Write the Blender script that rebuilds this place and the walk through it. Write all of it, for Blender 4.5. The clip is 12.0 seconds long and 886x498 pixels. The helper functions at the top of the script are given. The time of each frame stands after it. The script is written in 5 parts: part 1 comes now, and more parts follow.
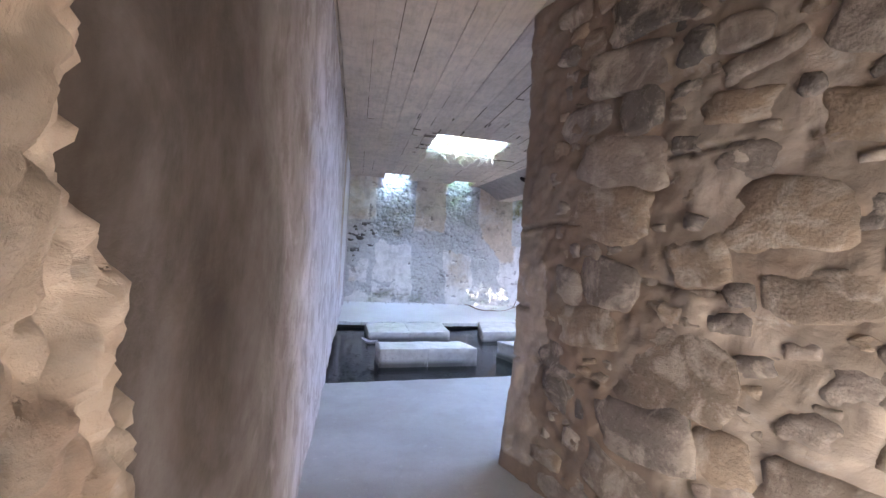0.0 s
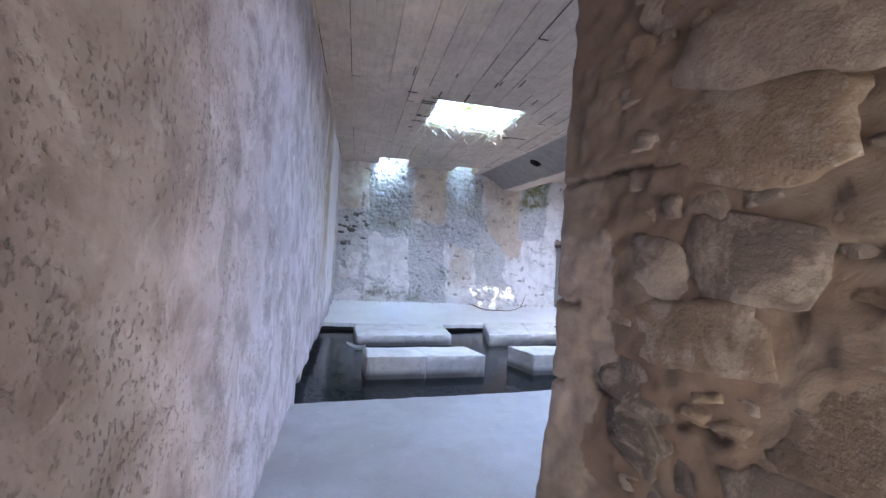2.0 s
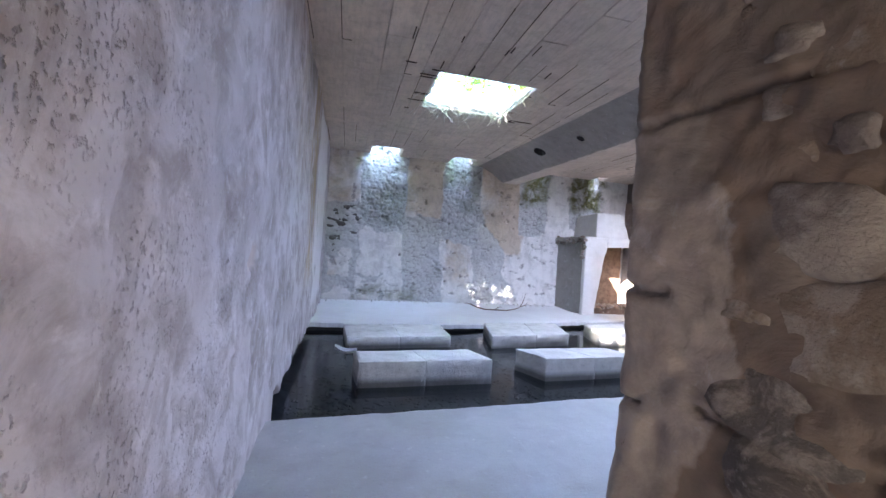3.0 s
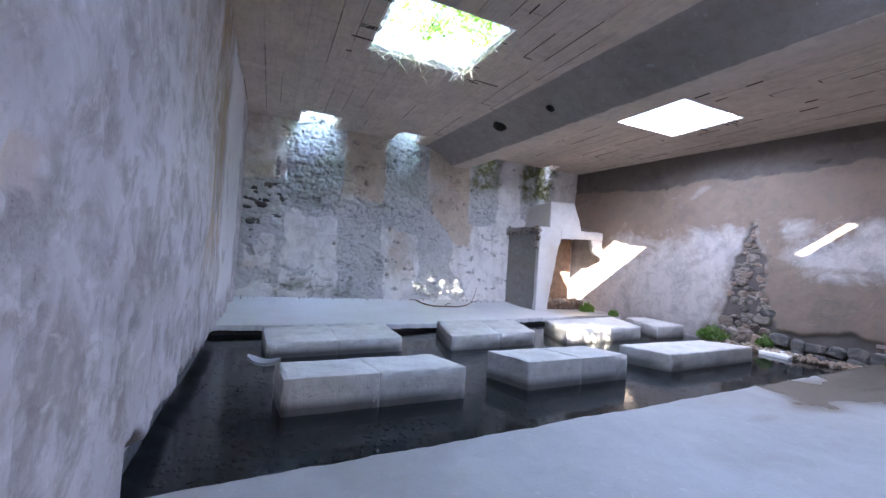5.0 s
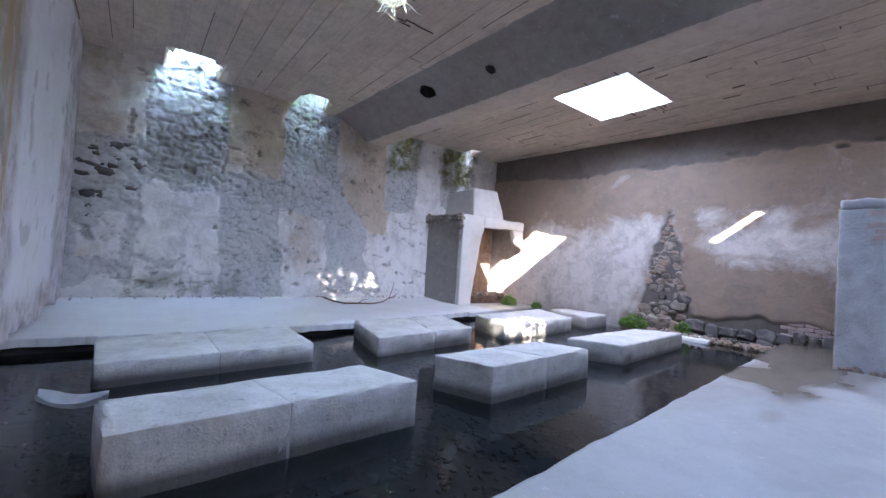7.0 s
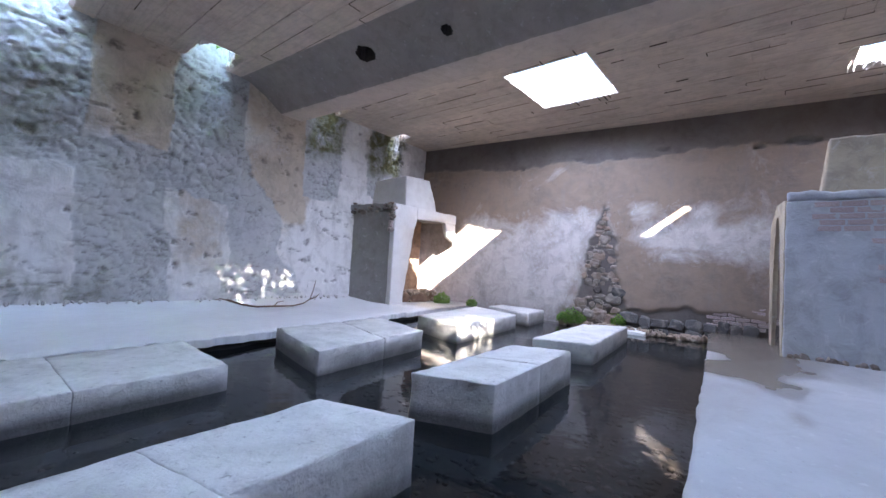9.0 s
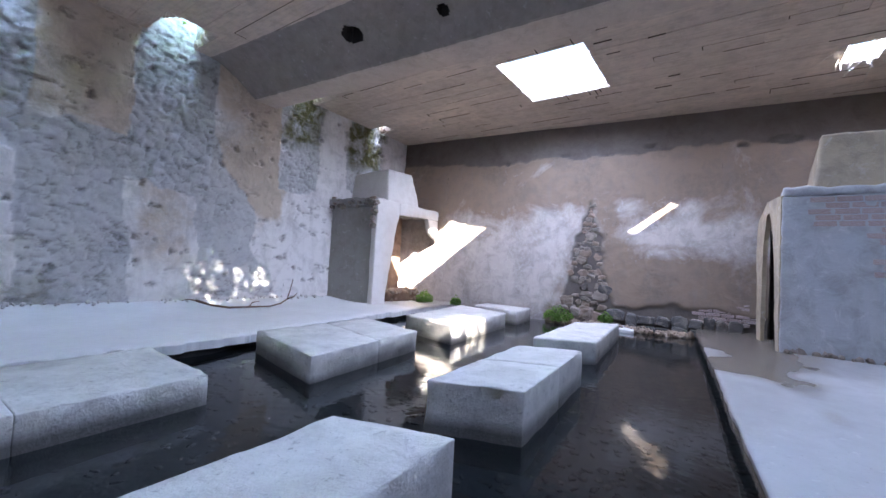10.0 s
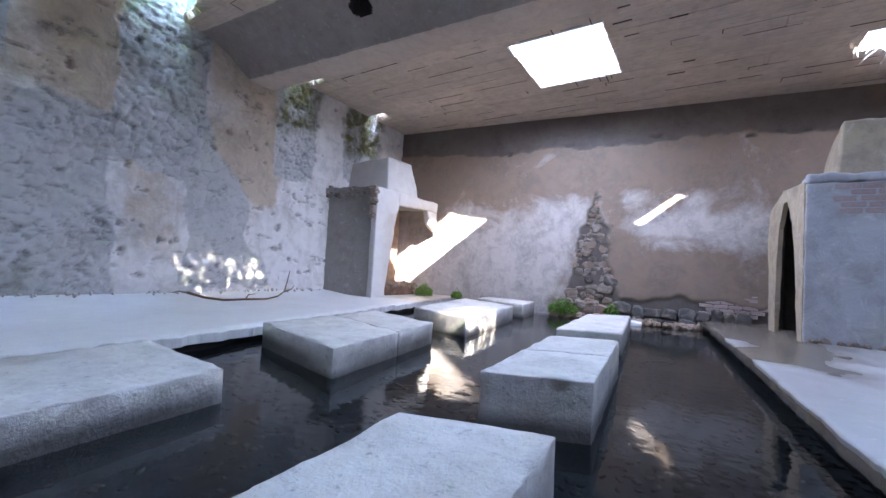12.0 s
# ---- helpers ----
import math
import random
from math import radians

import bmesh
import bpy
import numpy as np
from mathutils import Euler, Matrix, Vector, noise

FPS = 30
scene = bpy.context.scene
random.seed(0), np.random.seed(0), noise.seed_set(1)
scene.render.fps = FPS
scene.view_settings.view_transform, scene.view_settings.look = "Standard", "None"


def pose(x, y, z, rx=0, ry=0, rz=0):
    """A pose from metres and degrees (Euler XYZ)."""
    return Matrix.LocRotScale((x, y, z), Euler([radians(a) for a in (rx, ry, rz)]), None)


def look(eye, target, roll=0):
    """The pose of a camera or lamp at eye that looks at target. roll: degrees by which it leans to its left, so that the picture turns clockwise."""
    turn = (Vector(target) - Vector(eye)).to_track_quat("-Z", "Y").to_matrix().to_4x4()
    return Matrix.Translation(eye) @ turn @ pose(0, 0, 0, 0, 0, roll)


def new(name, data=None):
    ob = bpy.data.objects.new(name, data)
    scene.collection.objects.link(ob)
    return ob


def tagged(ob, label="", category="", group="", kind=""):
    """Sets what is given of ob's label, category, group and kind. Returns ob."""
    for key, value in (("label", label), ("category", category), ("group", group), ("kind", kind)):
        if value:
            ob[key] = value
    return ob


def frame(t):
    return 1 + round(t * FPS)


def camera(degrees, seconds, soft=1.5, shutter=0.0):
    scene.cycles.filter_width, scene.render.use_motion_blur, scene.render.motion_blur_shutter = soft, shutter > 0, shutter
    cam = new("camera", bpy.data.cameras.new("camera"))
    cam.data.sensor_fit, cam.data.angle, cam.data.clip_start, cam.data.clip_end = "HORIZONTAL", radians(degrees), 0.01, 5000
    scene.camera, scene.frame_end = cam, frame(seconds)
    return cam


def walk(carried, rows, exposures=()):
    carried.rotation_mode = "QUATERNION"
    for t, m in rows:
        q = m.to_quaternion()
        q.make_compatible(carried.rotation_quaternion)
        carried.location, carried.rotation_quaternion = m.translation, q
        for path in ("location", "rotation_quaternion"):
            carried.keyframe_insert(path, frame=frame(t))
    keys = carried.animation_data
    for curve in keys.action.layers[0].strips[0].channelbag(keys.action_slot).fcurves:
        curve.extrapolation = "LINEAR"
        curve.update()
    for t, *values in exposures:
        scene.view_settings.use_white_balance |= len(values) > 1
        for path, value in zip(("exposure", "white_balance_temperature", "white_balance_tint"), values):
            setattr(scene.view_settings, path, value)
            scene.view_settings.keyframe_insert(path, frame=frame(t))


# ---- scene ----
cam = camera(95.3, 12.0)
METRES, EYE, TILT, LEAN, TURN = 6.8, 1.90, 0.0, -3.46, -12.0
ROWS = [
    (0.0, 0.0, 0.0, 0.0, 0.0, -0.0, -0.0),
    (0.5, 0.0011, 0.0394, -0.0023, 0.01, 0.09, -0.03),
    (1.0, 0.0009, 0.0804, -0.0095, 0.05, -0.0, -0.02),
    (1.5, 0.0023, 0.1317, -0.018, 0.02, 0.0, -0.04),
    (2.0, -0.0036, 0.182, -0.0293, -0.07, 0.02, -0.05),
    (2.5, -0.014, 0.2326, -0.0409, -0.4, 0.08, -0.11),
    (4.5, -0.0606, 0.4393, -0.0757, -8.13, 0.2, -0.59),
    (5.0, -0.0632, 0.4852, -0.0906, -11.22, 0.25, -0.64),
    (5.5, -0.0672, 0.5321, -0.1037, -14.6, 0.29, -0.65),
    (6.0, -0.0696, 0.5757, -0.1104, -18.09, 0.3, -0.67),
    (6.5, -0.0678, 0.6252, -0.1191, -21.69, 0.29, -0.68),
    (7.0, -0.0695, 0.6743, -0.1264, -25.26, 0.3, -0.7),
    (9.0, -0.0762, 0.8348, -0.1427, -38.51, 0.24, -0.8),
    (9.5, -0.0801, 0.8703, -0.1451, -40.99, 0.25, -0.83),
    (10.0, -0.0816, 0.9016, -0.1512, -42.83, 0.22, -0.83),
    (10.5, -0.0862, 0.9247, -0.1565, -44.02, 0.17, -0.82),
    (11.0, -0.0891, 0.9435, -0.1594, -44.72, 0.13, -0.84),
    (11.5, -0.0918, 0.9591, -0.164, -45.09, 0.04, -0.88),
    (12.0, -0.0945, 0.9737, -0.1709, -45.3, -0.06, -0.94),
]
walk(cam, [(t, pose(0, 0, EYE, TILT, LEAN, TURN) @ pose(METRES * x, METRES * y, METRES * z, 90 + pitch, roll, yaw)) for t, x, y, z, yaw, pitch, roll in ROWS],
     exposures=[(0.0, 4.85), (1.2, 4.86), (2.4, 4.58), (4.6, 4.12), (7.0, 4.10), (12.0, 4.10)])

# ---- plan ----
TOP = 4.05                      # underside of the concrete roof
LEFT = -0.33                    # face of the left wall
BACK_A, BACK_B = (-0.33, 12.98), (9.40, 13.236)
RIGHT_A, RIGHT_B = (8.88, 13.22), (10.04, 3.0)
PIER_A, PIER_B = (1.42, 3.55), (2.25, 0.15)
WATER = -0.18
POOL = -0.52
SKYLIGHTS = {"a": (1.36, 2.86, 7.50, 8.90), "b": (6.27, 7.77, 7.80, 9.14), "c": (7.98, 8.53, 4.48, 4.86), "d": (2.66, 4.00, 3.50, 4.72)}
FLUES = {"e": (0.70, 1.52, 12.15, 13.2), "f": (2.88, 3.54, 12.32, 13.2), "g": (5.38, 5.86, 12.60, 13.3), "h": (7.52, 7.84, 12.72, 13.3)}
SUN_WAY = Vector((0.62, 1.26, -1.0)).normalized()

# ---- world, sun, skylight ----
world = bpy.data.worlds.new("sky")
scene.world = world
world.use_nodes = True
sky = world.node_tree.nodes.new("ShaderNodeTexSky")
sky.sky_type, sky.sun_disc = "NISHITA", False
sky.sun_elevation, sky.sun_rotation = radians(34.5), math.atan2(-0.62, -1.26)
world.node_tree.nodes["Background"].inputs["Strength"].default_value = 0.10
world.node_tree.links.new(sky.outputs[0], world.node_tree.nodes["Background"].inputs["Color"])

sun = new("sun", bpy.data.lights.new("sun", "SUN"))
sun.data.energy, sun.data.angle, sun.data.color = 5.0, radians(0.5), (1.0, 0.94, 0.87)
sun.matrix_world = look((0, 0, 20), Vector((0, 0, 20)) + SUN_WAY)


BLUE_SHADE, OPEN_SKY = (0.445, 0.63, 1.13), (0.57, 0.66, 0.98)      # light under the leaves, and light from sky and sunlit ground


def skylight_lamp(x0, x1, y0, y1, z, watts, tint):
    lamp = new("skylight_lamp", bpy.data.lights.new("skylight_lamp", "AREA"))
    lamp.data.shape, lamp.data.size, lamp.data.size_y = "RECTANGLE", x1 - x0, y1 - y0
    lamp.data.energy, lamp.data.color = watts, tint
    lamp.location = ((x0 + x1) / 2, (y0 + y1) / 2, z)
    return lamp


for key, watts in (("a", 64), ("b", 22), ("c", 5), ("d", 9.5)):
    x0, x1, y0, y1 = SKYLIGHTS[key]
    grow = 0.5 if key == "a" else 0.0
    skylight_lamp(x0 - grow, x1 + grow, y0 - grow, y1 + grow, 5.5 if key == "a" else TOP + 0.16, watts, OPEN_SKY if key in "bc" else BLUE_SHADE)
for key, watts in (("e", 25), ("f", 22), ("g", 10), ("h", 7)):
    x0, x1, y0, y1 = FLUES[key]
    skylight_lamp(x0 + 0.02, x1 - 0.02, y0 + 0.02, 12.92, 5.1, watts, OPEN_SKY if key in "gh" else BLUE_SHADE)
door_lamp = skylight_lamp(0.3, 0.8, 0.0, 1.7, 0, 1.7, (1.0, 0.94, 0.88))
door_lamp.matrix_world = look((1.55, -0.48, 1.05), (1.95, 0.6, 1.0))


# ---- noise on arrays ----
def lattice(ix, iy, seed):
    h = (ix.astype(np.int64) * 374761393 + iy.astype(np.int64) * 668265263 + seed * 974711) & 0xFFFFFFFF
    h = ((h ^ (h >> 13)) * 1274126177) & 0xFFFFFFFF
    return ((h ^ (h >> 16)) & 0xFFFF) / 65535.0


def grain(x, y, seed=0):
    ix, iy = np.floor(x), np.floor(y)
    fx, fy = x - ix, y - iy
    fx, fy = fx * fx * (3 - 2 * fx), fy * fy * (3 - 2 * fy)
    a, b = lattice(ix, iy, seed), lattice(ix + 1, iy, seed)
    c, d = lattice(ix, iy + 1, seed), lattice(ix + 1, iy + 1, seed)
    return a + (b - a) * fx + (c - a) * fy + (a - b - c + d) * fx * fy


def fbm(x, y, seed=0, octaves=4):
    total, size, norm = 0.0, 1.0, 0.0
    for k in range(octaves):
        total = total + size * grain(x * 2 ** k, y * 2 ** k, seed + k)
        norm, size = norm + size, size * 0.5
    return total / norm


def cells(x, y, seed=0):
    """Distance to the nearest seed point, to the second nearest, and the nearest one's random value."""
    ix, iy = np.floor(x), np.floor(y)
    f1, f2, who = np.full(x.shape, 9.0), np.full(x.shape, 9.0), np.zeros(x.shape)
    for dx in (-1, 0, 1):
        for dy in (-1, 0, 1):
            jx, jy = ix + dx, iy + dy
            d = np.hypot(jx + lattice(jx, jy, seed) - x, jy + lattice(jx, jy, seed + 7) - y)
            near = d < f1
            f2 = np.where(near, f1, np.minimum(f2, d))
            who = np.where(near, lattice(jx, jy, seed + 13), who)
            f1 = np.where(near, d, f1)
    return f1, f2, who


def step(a, b, v):
    t = np.clip((v - a) / (b - a), 0, 1)
    return t * t * (3 - 2 * t)


def box_mask(u, v, u0, u1, v0, v1, soft=0.06):
    return step(u0 - soft, u0 + soft, u) * (1 - step(u1 - soft, u1 + soft, u)) * step(v0 - soft, v0 + soft, v) * (1 - step(v1 - soft, v1 + soft, v))


# ---- materials ----
class Nodes:
    """A node material under construction."""

    def __init__(self, name, roughness=0.85):
        self.mat = bpy.data.materials.new(name)
        self.mat.use_nodes = True
        self.tree = self.mat.node_tree
        self.bsdf = self.tree.nodes["Principled BSDF"]
        self.bsdf.inputs["Roughness"].default_value = roughness
        self.space = self.tree.nodes.new("ShaderNodeTexCoord").outputs["Object"]

    def link(self, a, b):
        self.tree.links.new(a, b)

    def noise(self, scale, detail=4.0, rough=0.6, stretch=None, warp=0.0):
        n = self.tree.nodes.new("ShaderNodeTexNoise")
        n.inputs["Scale"].default_value, n.inputs["Detail"].default_value = scale, detail
        n.inputs["Roughness"].default_value, n.inputs["Distortion"].default_value = rough, warp
        source = self.space
        if stretch:
            m = self.tree.nodes.new("ShaderNodeMapping")
            m.inputs["Scale"].default_value = stretch
            self.link(source, m.inputs["Vector"])
            source = m.outputs[0]
        self.link(source, n.inputs["Vector"])
        return n.outputs["Fac"]

    def cell(self, scale, feature="F1"):
        n = self.tree.nodes.new("ShaderNodeTexVoronoi")
        n.feature = feature
        n.inputs["Scale"].default_value = scale
        self.link(self.space, n.inputs["Vector"])
        return n.outputs["Distance"]

    def attribute(self, name):
        n = self.tree.nodes.new("ShaderNodeAttribute")
        n.attribute_name = name
        return n.outputs["Fac"]

    def random(self):
        return self.tree.nodes.new("ShaderNodeObjectInfo").outputs["Random"]

    def island(self):
        return self.tree.nodes.new("ShaderNodeNewGeometry").outputs["Random Per Island"]

    def calc(self, kind, a, b, c=None):
        n = self.tree.nodes.new("ShaderNodeMath")
        n.operation = kind
        for socket, value in zip(n.inputs, (a, b, c)):
            if isinstance(value, (int, float)):
                socket.default_value = value
            elif value is not None:
                self.link(value, socket)
        return n.outputs[0]

    def span(self, fac, a, b, lo=0.0, hi=1.0):
        n = self.tree.nodes.new("ShaderNodeMapRange")
        self.link(fac, n.inputs["Value"])
        for key, value in (("From Min", a), ("From Max", b), ("To Min", lo), ("To Max", hi)):
            n.inputs[key].default_value = value
        return n.outputs[0]

    def mix(self, fac, a, b, blend="MIX"):
        n = self.tree.nodes.new("ShaderNodeMix")
        n.data_type, n.blend_type = "RGBA", blend
        for socket, value in ((n.inputs[0], fac), (n.inputs[6], a), (n.inputs[7], b)):
            if isinstance(value, (int, float)):
                socket.default_value = value
            elif isinstance(value, tuple):
                socket.default_value = (*value, 1)
            else:
                self.link(value, socket)
        return n.outputs[2]

    def colour(self, socket):
        self.link(socket, self.bsdf.inputs["Base Color"])

    def rough(self, socket):
        self.link(socket, self.bsdf.inputs["Roughness"])

    def bump(self, height, distance, strength=1.0):
        n = self.tree.nodes.new("ShaderNodeBump")
        n.inputs["Distance"].default_value, n.inputs["Strength"].default_value = distance, strength
        if self.bsdf.inputs["Normal"].is_linked:
            self.link(self.bsdf.inputs["Normal"].links[0].from_socket, n.inputs["Normal"])
        self.link(height, n.inputs["Height"])
        self.link(n.outputs[0], self.bsdf.inputs["Normal"])


def wall_material(name, pale, tan, bare, soft=1.0, chalk=(0.55, 0.53, 0.51)):
    """Old lime plaster over rubble: the attributes tan, stone, moss and pit say where it is stained, fallen, overgrown and pitted."""
    m = Nodes(name, 0.92)
    broad, blotch, fine = m.noise(0.9, 6, 0.66, warp=0.5), m.noise(3.6, 8, 0.70, warp=0.5), m.noise(30, 6, 0.72)
    streak = m.noise(2.4, 5, 0.65, stretch=(2.0, 2.0, 0.4))
    stain = m.calc("ADD", m.attribute("tan"), m.span(broad, 0.3, 0.7, -0.5, 0.5))
    plaster = m.mix(m.span(stain, 0.22, 0.72), pale, tan)
    plaster = m.mix(m.span(blotch, 0.46, 0.64, 0, 0.7 * soft), plaster, m.mix(0.55, plaster, (0.17, 0.14, 0.125)))
    plaster = m.mix(m.span(streak, 0.54, 0.68, 0, 0.45 * soft), plaster, m.mix(0.5, plaster, (0.24, 0.215, 0.20)))
    plaster = m.mix(m.calc("MULTIPLY", m.span(m.noise(6.5, 7, 0.72, warp=0.7), 0.56, 0.70, 0, 0.38), m.span(m.attribute("tan"), 0.4, 0.9, 1, 0)), plaster, (0.70, 0.685, 0.67))
    chips = m.span(m.noise(9, 5, 0.7, stretch=(1.3, 1.3, 0.5)), 0.655, 0.685)
    plaster = m.mix(m.calc("MULTIPLY", m.calc("MULTIPLY", chips, 0.75 * soft), m.span(m.noise(0.8, 4, 0.6), 0.46, 0.58)), plaster, (0.10, 0.085, 0.075))
    rock = m.mix(m.span(blotch, 0.35, 0.65), bare, m.mix(0.5, bare, chalk))
    rock = m.mix(m.span(m.noise(1.3, 5, 0.65, warp=0.6), 0.40, 0.62, 0, 0.5), rock, m.mix(0.6, bare, chalk))
    rock = m.mix(m.span(m.noise(11, 7, 0.74, stretch=(0.8, 0.8, 1.5)), 0.58, 0.66, 0, 0.6 * soft), rock, m.mix(0.7, rock, (0.06, 0.055, 0.05)))
    base = m.mix(m.attribute("stone"), plaster, rock)
    base = m.mix(m.calc("MULTIPLY", m.attribute("pit"), m.span(m.noise(13, 6, 0.72), 0.40, 0.60, 0.15, 0.9)), base, m.mix(0.72, base, (0.10, 0.08, 0.075)))
    green = m.mix(m.span(fine, 0.35, 0.7), (0.06, 0.062, 0.02), (0.17, 0.155, 0.055))
    base = m.mix(m.calc("MULTIPLY", m.attribute("moss"), m.span(blotch, 0.34, 0.55)), base, green)
    m.colour(base)
    m.bump(blotch, 0.016)
    m.bump(fine, 0.003, 0.8)
    return m.mat


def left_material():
    """Smooth lime plaster, lavender, with dark brown shade painted in by the passage, knocked full of small pits."""
    m = Nodes("mottled_left_wall", 0.93)
    cloud, blotch, fine = m.noise(0.8, 6, 0.62, warp=0.6), m.noise(3.0, 8, 0.68, warp=0.4), m.noise(42, 6, 0.7)
    base = m.mix(m.span(cloud, 0.36, 0.64), (0.62, 0.575, 0.60), (0.47, 0.425, 0.43))
    base = m.mix(m.span(blotch, 0.47, 0.62, 0, 0.7), base, (0.285, 0.24, 0.225))
    base = m.mix(m.span(m.noise(1.5, 7, 0.72, stretch=(1.3, 1.3, 0.7), warp=0.8), 0.54, 0.66, 0, 0.6), base, (0.27, 0.225, 0.205))
    base = m.mix(m.span(m.noise(5.5, 7, 0.7, warp=0.5), 0.55, 0.66, 0, 0.5), base, (0.74, 0.70, 0.72))
    base = m.mix(m.calc("MULTIPLY", m.attribute("ochre"), m.span(m.noise(2.6, 6, 0.7, stretch=(1.5, 2.2, 0.35)), 0.40, 0.58)), base, (0.40, 0.285, 0.165))
    # glow from the roof openings, painted as whiter plaster
    base = m.mix(m.attribute("skyglow"), base, (0.76, 0.74, 0.75))
    # the dimness near the passage, put into the colour as dark brown
    passage_shade = m.span(m.calc("ADD", m.attribute("tan"), m.span(cloud, 0.3, 0.7, -0.14, 0.14)), 0.0, 1.0)
    base = m.mix(passage_shade, base, m.mix(m.span(blotch, 0.35, 0.65), (0.048, 0.032, 0.023), (0.027, 0.018, 0.014)))
    base = m.mix(m.attribute("stone"), base, m.mix(m.span(fine, 0.4, 0.6), (0.17, 0.135, 0.125), (0.30, 0.26, 0.24)))
    base = m.mix(m.attribute("patch"), base, m.mix(m.span(blotch, 0.4, 0.6), (0.60, 0.50, 0.46), (0.50, 0.42, 0.40)))
    loose = m.span(m.noise(2.2, 6, 0.7), 0.40, 0.60)
    speck = m.calc("MULTIPLY", m.calc("MULTIPLY", m.span(m.noise(52, 3, 0.55, stretch=(1, 1, 0.8)), 0.56, 0.72), loose), m.attribute("chip"))
    big = m.calc("MULTIPLY", m.span(m.noise(15, 6, 0.62, stretch=(1, 1, 0.7)), 0.69, 0.75), m.attribute("chip"))
    hurt = m.calc("MAXIMUM", speck, big)
    base = m.mix(m.calc("MULTIPLY", hurt, 0.75), base, m.mix(0.6, base, (0.09, 0.07, 0.07)))
    m.colour(base)
    m.bump(blotch, 0.010)
    m.bump(fine, 0.002, 0.7)
    m.bump(m.calc("MULTIPLY", hurt, -1.0), 0.012)
    return m.mat


MAT_BACK = wall_material("weathered_back_wall", (0.78, 0.75, 0.73), (0.57, 0.47, 0.37), (0.42, 0.42, 0.42), 0.75, (0.68, 0.67, 0.66))
MAT_LEFT = left_material()
MAT_RIGHT = wall_material("stained_right_wall", (0.52, 0.465, 0.43), (0.265, 0.195, 0.145), (0.085, 0.07, 0.06), 1.0, (0.20, 0.17, 0.15))
MAT_MORTAR = wall_material("lime_mortar", (0.50, 0.41, 0.34), (0.27, 0.195, 0.145), (0.20, 0.155, 0.12), 0.8, (0.42, 0.35, 0.29))


def stone_material(name, dark, light, warm, smear=0.85):
    m = Nodes(name, 0.9)
    m.space = m.tree.nodes.new("ShaderNodeNewGeometry").outputs["Position"]
    who = m.random()
    blotch, fine = m.noise(7, 7, 0.7), m.noise(34, 6, 0.72)
    base = m.mix(m.span(who, 0, 1), dark, light)
    base = m.mix(m.span(m.calc("FRACT", m.calc("MULTIPLY", who, 7.3), 0), 0.45, 0.9), base, warm)
    base = m.mix(m.span(blotch, 0.35, 0.7, 0, 0.7), base, m.mix(0.6, base, (0.10, 0.08, 0.065)))
    base = m.mix(m.span(m.noise(4.2, 7, 0.68, warp=0.6), 0.50, 0.62, 0, smear), base, (0.44, 0.37, 0.31))
    base = m.mix(m.span(fine, 0.58, 0.75, 0, 0.7 * smear), base, (0.52, 0.47, 0.42))
    m.colour(base)
    m.bump(blotch, 0.022)
    m.bump(fine, 0.006)
    return m.mat


MAT_STONE = stone_material("rubble_stone", (0.13, 0.11, 0.10), (0.36, 0.29, 0.25), (0.34, 0.25, 0.18))
MAT_DARK_STONE = stone_material("dark_rubble", (0.05, 0.05, 0.052), (0.14, 0.135, 0.13), (0.09, 0.085, 0.08), 0.35)
MAT_GREY_STONE = stone_material("grey_rubble", (0.09, 0.075, 0.065), (0.27, 0.225, 0.19), (0.30, 0.21, 0.16), 0.5)


def concrete_material(name, light, dark, rough=0.85, grime=0.5):
    m = Nodes(name, rough)
    broad, blotch, fine = m.noise(1.1, 5, 0.6), m.noise(6, 6, 0.65, warp=0.4), m.noise(55, 4, 0.7)
    base = m.mix(m.span(broad, 0.3, 0.7), light, m.mix(0.45, light, dark))
    base = m.mix(m.span(blotch, 0.45, 0.75, 0, grime), base, dark)
    base = m.mix(m.span(m.noise(14, 4, 0.6), 0.62, 0.72, 0, 0.5), base, m.mix(0.5, base, (0.7, 0.68, 0.65)))
    base = m.mix(m.span(fine, 0.62, 0.75, 0, 0.6), base, (0.08, 0.075, 0.07))
    m.colour(base)
    m.bump(blotch, 0.006)
    m.bump(fine, 0.003)
    return m


def ceiling_material():
    m = concrete_material("board_marked_concrete", (0.70, 0.575, 0.46), (0.31, 0.25, 0.20))
    link = m.bsdf.inputs["Base Color"].links[0].from_socket
    wood = m.noise(5, 5, 0.65, stretch=(5, 0.7, 1))
    base = m.mix(m.span(m.island(), 0, 1, 0, 0.22), link, (0.27, 0.235, 0.20))
    base = m.mix(m.span(wood, 0.45, 0.7, 0, 0.28), base, (0.22, 0.19, 0.165))
    m.colour(base)
    m.bump(wood, 0.002)
    return m.mat


def floor_material(name, light, dark):
    """Trowelled cement with wet patches, given by the attribute wet."""
    m = concrete_material(name, light, dark, 0.75, 0.35)
    link = m.bsdf.inputs["Base Color"].links[0].from_socket
    wet = m.span(m.attribute("wet"), 0, 1)
    m.colour(m.mix(m.calc("MULTIPLY", wet, 0.85), link, m.mix(m.span(m.attribute("wet"), 1.2, 3.5), (0.155, 0.12, 0.085), (0.055, 0.05, 0.045))))
    m.rough(m.span(wet, 0, 1, 0.72, 0.22))
    return m.mat


